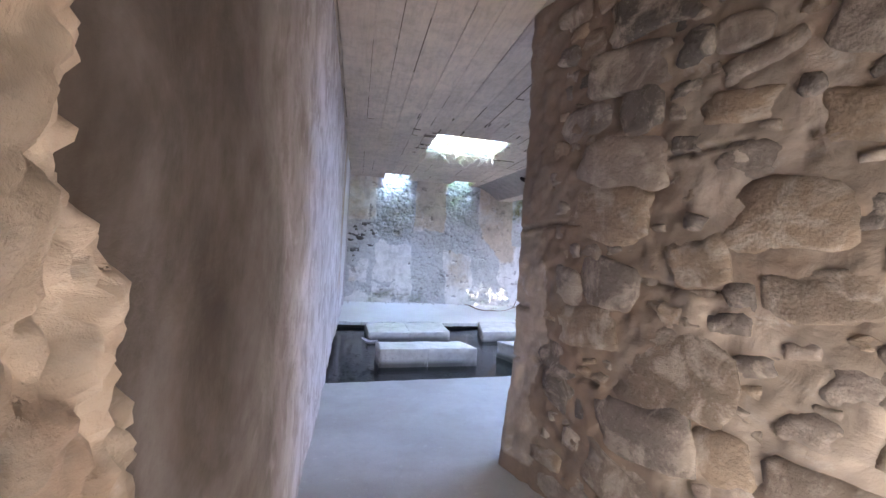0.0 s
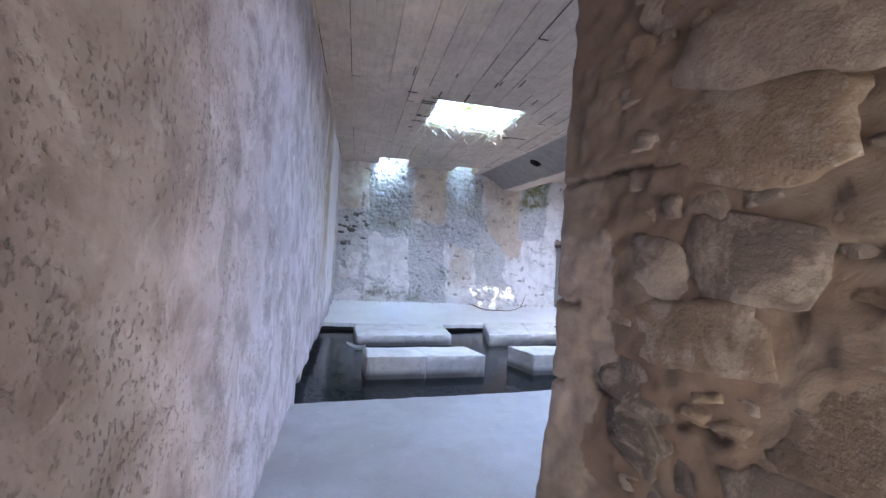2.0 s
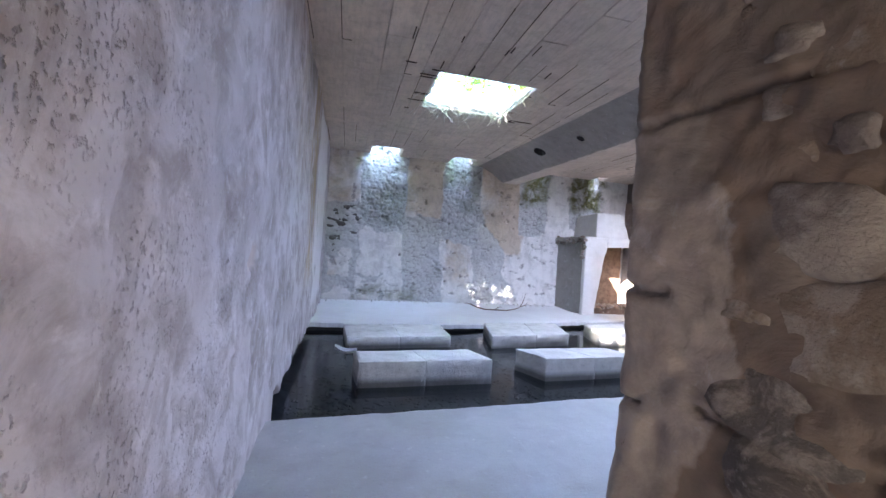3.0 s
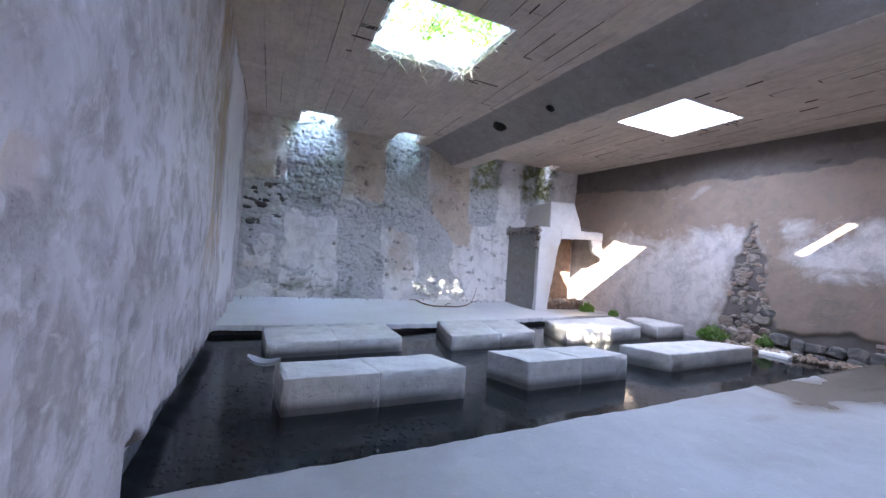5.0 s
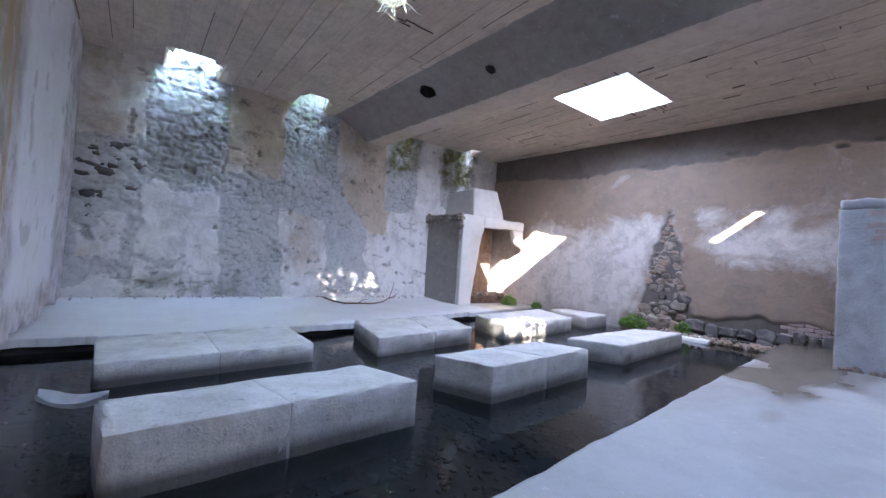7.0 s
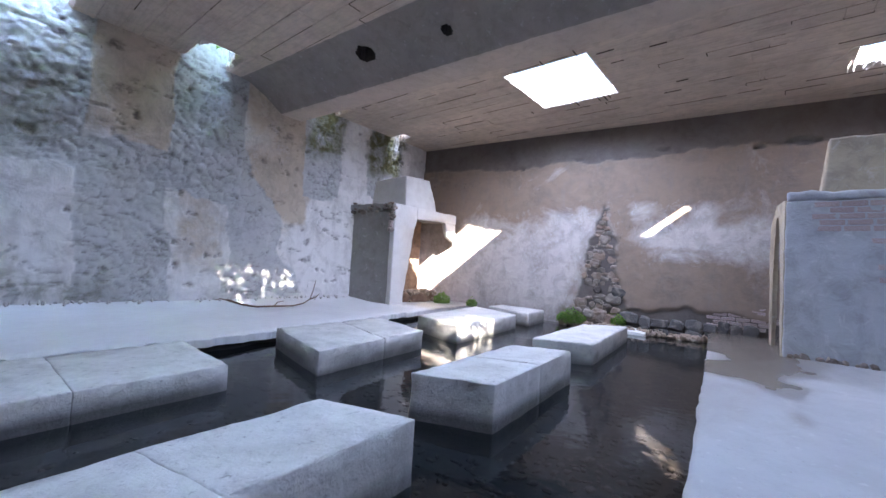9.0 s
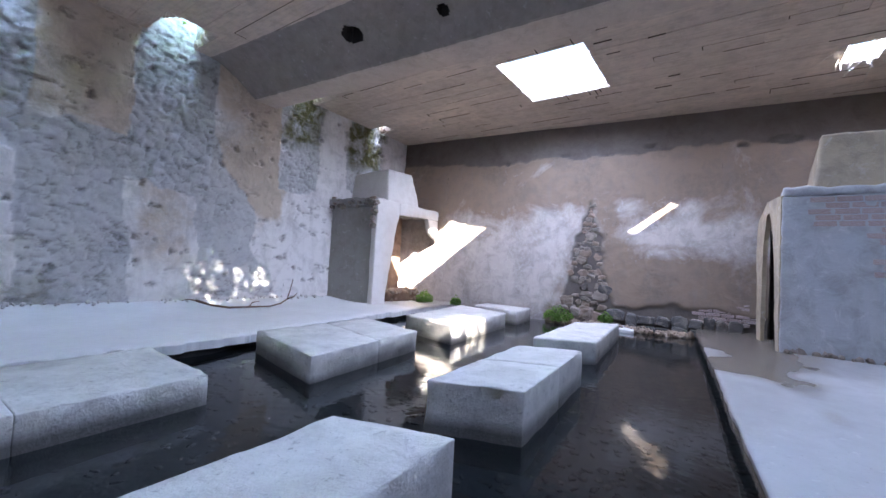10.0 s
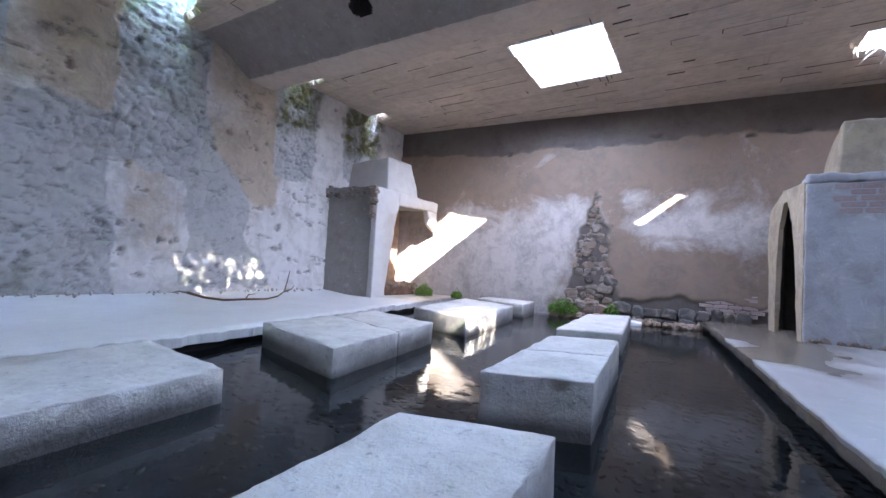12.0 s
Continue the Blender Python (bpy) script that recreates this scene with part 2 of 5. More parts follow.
def block_material():
    """Cast concrete, pitted, with a wet tide mark at its foot."""
    m = concrete_material("cast_washing_stone", (0.63, 0.605, 0.57), (0.36, 0.335, 0.31), 0.7, 0.55)
    link = m.bsdf.inputs["Base Color"].links[0].from_socket
    holes = m.noise(17, 6, 0.75)
    base = m.mix(m.span(m.noise(2.2, 6, 0.7, warp=0.6), 0.46, 0.66, 0, 0.4), link, (0.30, 0.28, 0.25))
    base = m.mix(m.span(holes, 0.58, 0.68, 0, 0.6), base, (0.14, 0.13, 0.12))
    wet = m.attribute("wet")
    m.colour(m.mix(m.calc("MULTIPLY", wet, 0.85), base, (0.06, 0.055, 0.05)))
    m.rough(m.span(wet, 0, 1, 0.72, 0.35))
    m.bump(holes, 0.012)
    m.bump(m.noise(3.2, 4, 0.6), 0.02)
    return m.mat


MAT_CEILING = ceiling_material()
# one concrete in two tones: shaded haunch, and worn soffit with bounce light painted in
MAT_BEAM = concrete_material("shaded_beam_concrete", (0.33, 0.285, 0.25), (0.16, 0.14, 0.125)).mat
MAT_SOFFIT = concrete_material("worn_lit_soffit", (0.62, 0.51, 0.42), (0.36, 0.29, 0.23)).mat
MAT_FLOOR = floor_material("trowelled_cement", (0.42, 0.41, 0.405), (0.28, 0.265, 0.255))
MAT_PLATFORM = floor_material("dusty_platform", (0.66, 0.65, 0.645), (0.50, 0.485, 0.475))
MAT_BLOCK = block_material()
MAT_LIME = concrete_material("lime_washed_render", (0.72, 0.70, 0.68), (0.48, 0.44, 0.40), 0.9, 0.35).mat
MAT_RENDER = wall_material("grey_cement_render", (0.30, 0.285, 0.265), (0.19, 0.175, 0.16), (0.15, 0.14, 0.13))
MAT_KILN = wall_material("blue_grey_kiln_render", (0.43, 0.43, 0.44), (0.30, 0.28, 0.265), (0.2, 0.2, 0.2))
MAT_OCHRE = wall_material("ochre_render", (0.46, 0.38, 0.27), (0.32, 0.26, 0.18), (0.2, 0.18, 0.15))


def plain_material(name, a, b, rough=0.8, scale=20.0, relief=0.002, metal=0.0):
    m = Nodes(name, rough)
    n = m.noise(scale, 5, 0.65)
    m.colour(m.mix(m.span(n, 0.3, 0.7), a, b))
    m.bump(n, relief)
    m.bsdf.inputs["Metallic"].default_value = metal
    return m.mat


MAT_RUST = plain_material("rusty_iron", (0.03, 0.022, 0.018), (0.09, 0.05, 0.03), 0.85, 60)
MAT_ROOT = plain_material("dry_root", (0.45, 0.40, 0.33), (0.62, 0.58, 0.50), 0.9, 40)
MAT_BARK = plain_material("dead_branch_bark", (0.10, 0.055, 0.035), (0.20, 0.12, 0.08), 0.9, 30)
MAT_SOOT = plain_material("sooty_clay", (0.10, 0.06, 0.04), (0.26, 0.16, 0.11), 0.95, 6, 0.01)
# paints in the deep shade of the beam pits and the kiln
MAT_BLACK = plain_material("black_soot_shade", (0.018, 0.015, 0.013), (0.05, 0.04, 0.035), 0.95, 6, 0.01)
MAT_EARTH = plain_material("dark_silt", (0.02, 0.021, 0.022), (0.06, 0.06, 0.057), 0.9, 5, 0.02)
MAT_PEBBLE = stone_material("pool_pebble", (0.02, 0.02, 0.022), (0.085, 0.088, 0.09), (0.06, 0.056, 0.05), 0.12)
MAT_GROUND = plain_material("outside_earth", (0.20, 0.16, 0.11), (0.12, 0.11, 0.06), 0.95, 3, 0.02)
# near-white, with the sun on the stone put into its colour
MAT_SUN_PATCH = plain_material("sun_patch_stone", (0.80, 0.79, 0.77), (0.66, 0.65, 0.63), 0.6, 9, 0.004)
MAT_TIN = plain_material("pale_tin", (0.62, 0.62, 0.62), (0.42, 0.42, 0.43), 0.45, 12, 0.001)


def brick_material():
    m = Nodes("worn_red_brick", 0.9)
    who, n = m.random(), m.noise(14, 5, 0.7)
    base = m.mix(m.span(who, 0, 1), (0.30, 0.19, 0.165), (0.42, 0.30, 0.265))
    base = m.mix(m.span(n, 0.42, 0.62, 0, 0.85), base, (0.50, 0.46, 0.45))
    m.colour(base)
    m.bump(n, 0.006)
    return m.mat


def leaf_material(name, a, b):
    m = Nodes(name, 0.55)
    m.colour(m.mix(m.span(m.island(), 0, 1), a, b))
    glow = m.tree.nodes.new("ShaderNodeBsdfTranslucent")
    m.link(m.mix(m.span(m.island(), 0, 1), tuple(v * 1.6 for v in a), tuple(v * 1.6 for v in b)), glow.inputs["Color"])
    both = m.tree.nodes.new("ShaderNodeMixShader")
    both.inputs[0].default_value = 0.5
    m.link(m.bsdf.outputs[0], both.inputs[1])
    m.link(glow.outputs[0], both.inputs[2])
    m.link(both.outputs[0], m.tree.nodes["Material Output"].inputs["Surface"])
    return m.mat


MAT_BRICK = brick_material()
MAT_LEAF = leaf_material("sunlit_leaf", (0.10, 0.20, 0.03), (0.20, 0.28, 0.05))
MAT_FERN = leaf_material("fern_leaf", (0.07, 0.16, 0.025), (0.16, 0.25, 0.05))


def water_material():
    m = Nodes("clear_dark_water", 0.03)
    m.bsdf.inputs["Base Color"].default_value = (0.07, 0.09, 0.095, 1)
    m.bsdf.inputs["Transmission Weight"].default_value = 1.0
    m.bsdf.inputs["IOR"].default_value = 1.33
    m.bump(m.noise(2.6, 3, 0.5, warp=0.8), 0.0035)
    m.bump(m.noise(16, 3, 0.5, stretch=(1, 0.6, 1)), 0.0012)
    return m.mat


MAT_WATER = water_material()


# ---- building helpers ----
def mesh_of(name, verts, faces, materials, smooth=False):
    me = bpy.data.meshes.new(name)
    me.from_pydata([tuple(map(float, v)) for v in verts], [], faces)
    for mat in materials if isinstance(materials, (list, tuple)) else [materials]:
        me.materials.append(mat)
    if smooth:
        me.polygons.foreach_set("use_smooth", [True] * len(me.polygons))
    me.update()
    return me


def bm_mesh(name, bm, material, smooth=False):
    me = bpy.data.meshes.new(name)
    bmesh.ops.recalc_face_normals(bm, faces=bm.faces)
    bm.to_mesh(me)
    bm.free()
    me.materials.append(material)
    if smooth:
        me.polygons.foreach_set("use_smooth", [True] * len(me.polygons))
    return me


def part(name, bm, material, parent, label="", smooth=False):
    ob = new(name, bm_mesh(name, bm, material, smooth))
    ob.parent = parent
    return tagged(ob, label)


def thing(name, label, category, place=(0, 0, 0), group=""):
    ob = new(name)
    ob.location = place
    return tagged(ob, label, category, group)


def structure(ob, label, category):
    return tagged(ob, label, category, kind="structure")


def sheet(name, across, along, place, material, depth, inward, masks=(), damp=3.0):
    """A surface on a grid, with a flat back and closed edges. place(u, v) gives x, y, z arrays; inward is the direction of its back."""
    u, v = np.meshgrid(across, along)
    x, y, z = place(u, v)
    rows, cols = u.shape
    n = rows * cols
    front = np.stack([x, y, z], -1).reshape(-1, 3)
    rim = [j for j in range(cols)] + [i * cols + cols - 1 for i in range(1, rows)] + [(rows - 1) * cols + j for j in range(cols - 2, -1, -1)] + [i * cols for i in range(rows - 2, 0, -1)]
    back = front[rim] + np.array(inward) * depth
    index = np.arange(n).reshape(rows, cols)
    quads = np.stack([index[:-1, :-1], index[:-1, 1:], index[1:, 1:], index[1:, :-1]], -1).reshape(-1, 4).tolist()
    k = len(rim)
    quads += [[rim[(i + 1) % k], rim[i], n + i, n + (i + 1) % k] for i in range(k)]
    quads.append([n + i for i in range(k - 1, -1, -1)])
    me = mesh_of(name, np.concatenate([front, back]), quads, material)
    me.polygons.foreach_set("use_smooth", [i < (rows - 1) * (cols - 1) for i in range(len(me.polygons))])
    for key, values in masks:
        values = np.concatenate([np.clip(values(u, v), 0, 1).reshape(-1), np.full(k, damp if key == "wet" else 0.0)])
        me.attributes.new(key, "FLOAT", "POINT").data.foreach_set("value", values.astype(np.float32))
    return new(name, me)


def wall_sheet(name, a, b, z0, z1, spacing, relief, material, masks, depth=0.4, flip=False):
    """An upright wall from a to b in plan; relief(u, v) is how far it stands out of its plane, u metres from a, v height."""
    a, b = Vector((*a, 0)), Vector((*b, 0))
    length, way = (b - a).length, (b - a).normalized()
    out = Vector((way.y, -way.x, 0)) * (-1 if flip else 1)
    place = lambda u, v: (a.x + way.x * u + out.x * relief(u, v), a.y + way.y * u + out.y * relief(u, v), v)
    return sheet(name, np.linspace(0, length, int(length / spacing) + 1), np.linspace(z0, z1, int((z1 - z0) / spacing) + 1), place, material, depth, -out, masks)


def box_data(x0, x1, y0, y1, z0, z1):
    v = [(x0, y0, z0), (x1, y0, z0), (x1, y1, z0), (x0, y1, z0), (x0, y0, z1), (x1, y0, z1), (x1, y1, z1), (x0, y1, z1)]
    return v, [(0, 3, 2, 1), (4, 5, 6, 7), (0, 1, 5, 4), (1, 2, 6, 5), (2, 3, 7, 6), (3, 0, 4, 7)]


def join(pieces):
    verts, faces = [], []
    for v, f in pieces:
        n = len(verts)
        verts += v
        faces += [tuple(n + i for i in q) for q in f]
    return verts, faces


def tube(bm, points, radius, sides=6, tip=0.5):
    rings = []
    for i, p in enumerate(points):
        p = Vector(p)
        d = Vector(points[min(i + 1, len(points) - 1)]) - Vector(points[max(i - 1, 0)])
        q = d.to_track_quat("Z", "Y")
        r = radius * (1 + (tip - 1) * i / max(1, len(points) - 1))
        rings.append([bm.verts.new(p + q @ Vector((r * math.cos(2 * math.pi * k / sides), r * math.sin(2 * math.pi * k / sides), 0))) for k in range(sides)])
    for a, b in zip(rings, rings[1:]):
        for k in range(sides):
            bm.faces.new((a[k], a[(k + 1) % sides], b[(k + 1) % sides], b[k]))
    bm.faces.new(rings[0][::-1])
    bm.faces.new(rings[-1])


def prism(bm, corners, z0, z1):
    """An upright block over a plan outline, counter-clockwise; z0 and z1 may be numbers or one per corner."""
    n = len(corners)
    lo = z0 if isinstance(z0, (list, tuple)) else [z0] * n
    hi = z1 if isinstance(z1, (list, tuple)) else [z1] * n
    a = [bm.verts.new((x, y, z)) for (x, y), z in zip(corners, lo)]
    b = [bm.verts.new((x, y, z)) for (x, y), z in zip(corners, hi)]
    bm.faces.new(a[::-1])
    bm.faces.new(b)
    for i in range(n):
        bm.faces.new((a[i], a[(i + 1) % n], b[(i + 1) % n], b[i]))


def weather(bm, cut, amount, seed, bevel=0.02, chip=0.0):
    """Rounds the edges, divides the faces, roughens them and knocks bits off the edges."""
    if bevel:
        bmesh.ops.bevel(bm, geom=bm.edges[:], offset=bevel, segments=2, affect="EDGES", profile=0.6)
    for _ in range(cut):
        long = [e for e in bm.edges if e.calc_length() > 0.09]
        if long:
            bmesh.ops.subdivide_edges(bm, edges=long, cuts=1, use_grid_fill=True)
    bmesh.ops.triangulate(bm, faces=[f for f in bm.faces if len(f.verts) > 4])
    bm.normal_update()
    shift = Vector((seed * 3.7, seed * 1.3, seed * 5.1))
    for v in bm.verts:
        q = v.co + shift
        push = amount * (noise.fractal(q * 6, 1.0, 2.0, 4) + 0.5 * noise.noise(q * 1.7))
        if chip and max(abs(c) for c in v.normal) < 0.93:
            push -= chip * max(0.0, noise.noise(q * 5.5) + 0.6 * noise.noise(q * 13) - 0.12)
        v.co += v.normal * push


def stone_meshes(name, count, material, detail=3, seed=0, smooth=True, face=0.0):
    """A few irregular, rather square stones, about 1 across, to be scaled."""
    made = []
    for k in range(count):
        bm = bmesh.new()
        bmesh.ops.create_icosphere(bm, subdivisions=detail, radius=1)
        shift = Vector((k * 5.3 + seed, k * 2.9, seed * 1.7))
        power = 0.5 + 0.25 * ((k * 37) % 10) / 10
        for v in bm.verts:
            n = v.co.normalized()
            p = Vector([math.copysign(abs(c) ** (face if face and i == 1 else power), c) for i, c in enumerate(n)]) * 0.5
            v.co = p * (1 + 0.34 * noise.noise(n * 1.3 + shift) + 0.12 * noise.noise(n * 4 + shift))
        made.append(bm_mesh(name, bm, material, smooth))
    return made


def leaf_cloud(name, count, place, size, material, rng):
    """Many small folded leaves; place() gives a random point."""
    verts, faces = [], []
    for _ in range(count):
        c = Vector(place())
        e = Euler((rng.uniform(-1.2, 1.2), rng.uniform(-1.2, 1.2), rng.uniform(0, 6.28))).to_matrix()
        s = size * rng.uniform(0.6, 1.4)
        n = len(verts)
        for p in ((0, -s, 0), (0.38 * s, 0, 0.12 * s), (0, s, -0.05 * s), (-0.38 * s, 0, 0.12 * s)):
            verts.append(c + e @ Vector(p))
        faces += [(n, n + 1, n + 2), (n, n + 2, n + 3)]
    return mesh_of(name, verts, faces, material, True)


# ---- walls ----
def back_masks():
    """The back wall: fallen plaster under the roof flues, stained plaster between them, moss in the wet runs."""
    def ragged(u, v, seed):
        return (fbm(u * 2.2, v * 2.2, seed) - 0.5) * 0.55, (fbm(u * 2.2 + 9, v * 2.2, seed + 3) - 0.5) * 0.55

    def stone(u, v):
        du, dv = ragged(u, v, 21)
        x, z = u + du * 0.35, v + dv
        deep = box_mask(x, z, 0.85, 2.08, 2.15, 5, 0.03) + box_mask(x, z, 3.13, 4.26, 1.9, 5, 0.03) + box_mask(x, z, 5.52, 6.45, 2.15, 5, 0.02) + box_mask(x, z, 7.2, 8.3, 2.3, 5, 0.03)
        x = u + 0.6 * du
        slope = step(0.06, -0.06, z - (2.66 - 1.15 * (x - 4.25)))
        low = box_mask(x, z, 2.12, 3.2, -1, 2.48) + box_mask(x, z, 4.1, 5.5, 0.1, 2.9) * slope * step(5.15, 5.0, x - 0.4 * step(1.2, 0.4, z))
        side = box_mask(x, z, -1, 0.82, 0.3, 2.62) + box_mask(x, z, -1, 2.1, 0.15, 0.75) * (fbm(u * 1.6, v * 1.6, 44) > 0.48) + box_mask(x, z, 0.8, 2.1, 2.0, 2.4)
        gone = box_mask(x, z, 0.1, 0.7, 0.7, 1.5) * (fbm(u * 2, v * 2, 46) > 0.5)
        foot = box_mask(u, v + dv * 0.3, -1, 5, -1, 0.2) * 0.5
        return step(0.3, 0.5, deep), np.clip(step(0.3, 0.5, deep) + 0.9 * step(0.3, 0.45, low + side - gone) + 0.5 * foot, 0, 1)

    def tan(u, v):
        du, dv = ragged(u, v, 61)
        x, z = u + du, v + dv
        return 0.9 * box_mask(x, z, 2.0, 3.3, 2.5, 4.3, 0.2) + 0.85 * box_mask(x, z, 4.2, 5.6, 1.6, 4.3, 0.2) + 0.5 * box_mask(x, z, -1, 0.9, 2.4, 4.4, 0.2) + 0.42 * box_mask(x, z, 3.2, 4.2, 0.3, 1.9, 0.15) + 0.3 * box_mask(x, z, 6.2, 7.4, 3.2, 4.3, 0.2)

    def moss(u, v):
        du, dv = ragged(u, v, 71)
        x, z = u + du, v + dv
        return 0.55 * box_mask(x, z, 1.0, 2.05, 2.3, 3.5, 0.3) + 0.4 * box_mask(x, z, 3.3, 4.2, 2.8, 3.8, 0.3) + 1.0 * box_mask(x, z, 5.62, 6.4, 3.1, 4.3, 0.15) + box_mask(x, z, 7.2, 8.3, 3.0, 4.3, 0.2) + 0.5 * box_mask(x, z, 0.8, 2.6, 0.1, 0.45, 0.15)

    def pit(u, v):
        return step(0.5, 0.62, fbm(u * 1.4, v * 1.4, 81)) * 0.5

    return stone, tan, moss, pit


bare_of, tan, moss, pit = back_masks()


def stone(u, v):
    return bare_of(u, v)[1]


def rubble(u, v):
    """Irregular stones: how high each point stands, and where the joints are."""
    wu, wv = 0.9 * (fbm(u * 1.9, v * 1.9, 2) - 0.5), 0.9 * (fbm(u * 1.9 + 5, v * 1.9, 5) - 0.5)
    f1, f2, who = cells(u * 5.0 + wu, v * 6.8 + wv, 3)
    g1, g2, whom = cells(u * 8 + wu, v * 11 + wv, 6)
    joint = 1 - step(0.02, 0.14, f2 - f1)
    small = 1 - step(0.02, 0.2, g2 - g1)
    smear = step(0.38, 0.62, fbm(u * 1.3, v * 1.3, 7))
    return (0.55 + 0.45 * who) * (1 - joint) - 0.35 * small, joint * (0.35 + 0.65 * smear)


def back_relief(u, v):
    lumps, joint = rubble(u, v)
    deep, bare = bare_of(u, v)
    crack = step(0.014, 0.0, np.abs(fbm(u * 0.9, v * 3.4, 31) - 0.5)) * step(0.42, 0.52, fbm(u * 0.8, v * 0.8, 35))
    hollow = step(0.73, 0.77, fbm(u * 4.5, v * 6, 37)) * 0.05
    skin = 0.03 * (fbm(u * 1.5, v * 1.5, 9) - 0.5) + 0.008 * (fbm(u * 5, v * 5, 10) - 0.5)
    return bare * (lumps * (0.020 + 0.012 * deep) + 0.045 * fbm(u * 5, v * 7, 8) + 0.02 * (fbm(u * 14, v * 16, 6) - 0.5) - 0.045) + (1 - bare) * skin - 0.035 * crack - hollow


def back_pit(u, v):
    hollow = step(0.72, 0.76, fbm(u * 4.5, v * 6, 37))
    crack = step(0.018, 0.004, np.abs(fbm(u * 0.9, v * 3.4, 31) - 0.5)) * step(0.42, 0.52, fbm(u * 0.8, v * 0.8, 35))
    return np.clip(0.6 * pit(u, v) + 0.85 * stone(u, v) * rubble(u, v)[1] + hollow + crack, 0, 1)


wall_back = structure(wall_sheet("wall_back", BACK_A, BACK_B, -0.6, 5.5, 0.026, back_relief, MAT_BACK,
                                 [("stone", stone), ("tan", tan), ("moss", moss), ("pit", back_pit)]),
                      "rubble back wall with crumbling pale plaster and mossy runs", "wall")


def left_dents(u, v):
    """A few places where the plaster is knocked off in shallow flakes."""
    y = u - 2.5
    flake = step(0.67, 0.70, fbm(u * 4.2, v * 3.0, 13))
    scar = box_mask(y + 0.5 * (fbm(u * 3, v * 3, 33) - 0.5), v + 0.5 * (fbm(u * 3, v * 3, 34) - 0.5), 5.45, 5.95, 0.55, 0.95, 0.12) * step(0.45, 0.55, fbm(u * 7, v * 5, 32))
    return np.clip(flake * step(2.0, 3.2, y) + scar, 0, 1)


def left_chips(u, v):
    """How thickly the small knocks lie: most beside the passage, few further in."""
    y = u - 2.5
    near = box_mask(y + 1.6 * (fbm(u * 1.1, v * 0.7, 23) - 0.5), v + 1.2 * (fbm(u * 0.9, v * 0.9, 25) - 0.5), 1.9, 4.6, -1, 2.9, 0.6)
    return np.clip(near + 0.5 * step(0.52, 0.62, fbm(u * 1.3, v * 0.8, 30)) * step(1.6, 2.4, y), 0, 1)


def left_patch(u, v):
    """Where a piece of the skin has come away and shows paler render."""
    return box_mask(u - 2.5 + 0.2 * (fbm(u * 6, v * 6, 28) - 0.5), v + 0.2 * (fbm(u * 6, v * 6, 29) - 0.5), PATCH[0], PATCH[1], PATCH[2], PATCH[3], 0.02)


def left_relief(u, v):
    foot = step(0.05, -0.04, v - 0.03 + 0.34 * (fbm(u * 3.5, v * 1.5, 19) - 0.5)) * step(5.9, 6.2, u - 2.5 + 0.0 * v)
    return 0.06 * (fbm(u * 0.7, v * 0.7, 11) - 0.5) + 0.022 * (fbm(u * 2.6, v * 2.6, 12) - 0.5) + 0.008 * (fbm(u * 9, v * 7, 22) - 0.5) - 0.010 * left_dents(u, v) - 0.02 * left_patch(u, v) - 0.15 * foot


PATCH = (4.70, 4.90, 1.33, 1.50)


def left_shade(u, v):
    """Passage shade painted into the plaster, thinning out further in, and a little darker under the roof."""
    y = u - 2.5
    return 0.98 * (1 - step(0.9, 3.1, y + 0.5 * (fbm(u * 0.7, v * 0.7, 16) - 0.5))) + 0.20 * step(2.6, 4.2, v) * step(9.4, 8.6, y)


def left_ochre(u, v):
    y = u - 2.5 + 0.7 * (fbm(u * 1.5, v * 0.8, 17) - 0.5)
    return box_mask(y, v, 8.35, 9.55, 1.0, 5, 0.3) + 0.35 * box_mask(y, v, 6.6, 8.3, 2.3, 5, 0.5)


def left_glow(u, v):
    # where the far end is whitened for the light falling on it
    y = u - 2.5 + 0.35 * (fbm(u * 1.5, v * 0.8, 38) - 0.5)
    return 0.8 * box_mask(y, v, 9.65, 11.9, 0.4, 5, 0.15)


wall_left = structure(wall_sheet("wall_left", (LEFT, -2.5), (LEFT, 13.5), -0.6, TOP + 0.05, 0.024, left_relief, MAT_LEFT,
                                 [("stone", lambda u, v: 0.4 * left_dents(u, v)), ("tan", left_shade), ("ochre", left_ochre), ("skyglow", left_glow),
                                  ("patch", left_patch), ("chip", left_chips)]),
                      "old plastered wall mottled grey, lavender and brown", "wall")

RIGHT_AT = (Vector(RIGHT_B) - Vector(RIGHT_A)).normalized()


def right_bare(u, v):
    """The gap in the plaster that shows a spire of rubble, and the washed-out foot."""
    du = (fbm(u * 3, v * 3, 51) - 0.5) * 0.35
    middle = 4.76 + 0.04 * np.clip(v - 1.4, 0, 1)
    half = np.interp(v, [-0.6, 0.4, 0.9, 1.35, 1.65, 1.8, 2.36], [0.62, 0.54, 0.40, 0.31, 0.24, 0.12, 0.06])
    spire = step(0.03, -0.03, np.abs(u - middle + du * 0.8) - half * (0.60 + 0.42 * fbm(v * 4, v * 0, 52))) * step(2.42, 2.36, v)
    foot = step(0.05, -0.05, v - 0.30 - du) * step(4.9, 5.15, u + du) * step(8.6, 8.2, u)
    return np.clip(spire + foot, 0, 1)


def right_top(u, v):
    return step(-0.02, 0.02, v - 3.38 - 0.30 * (fbm(u * 1.3, v * 0, 53) - 0.5) - 0.10 * (fbm(u * 6, v * 0, 54) - 0.5))


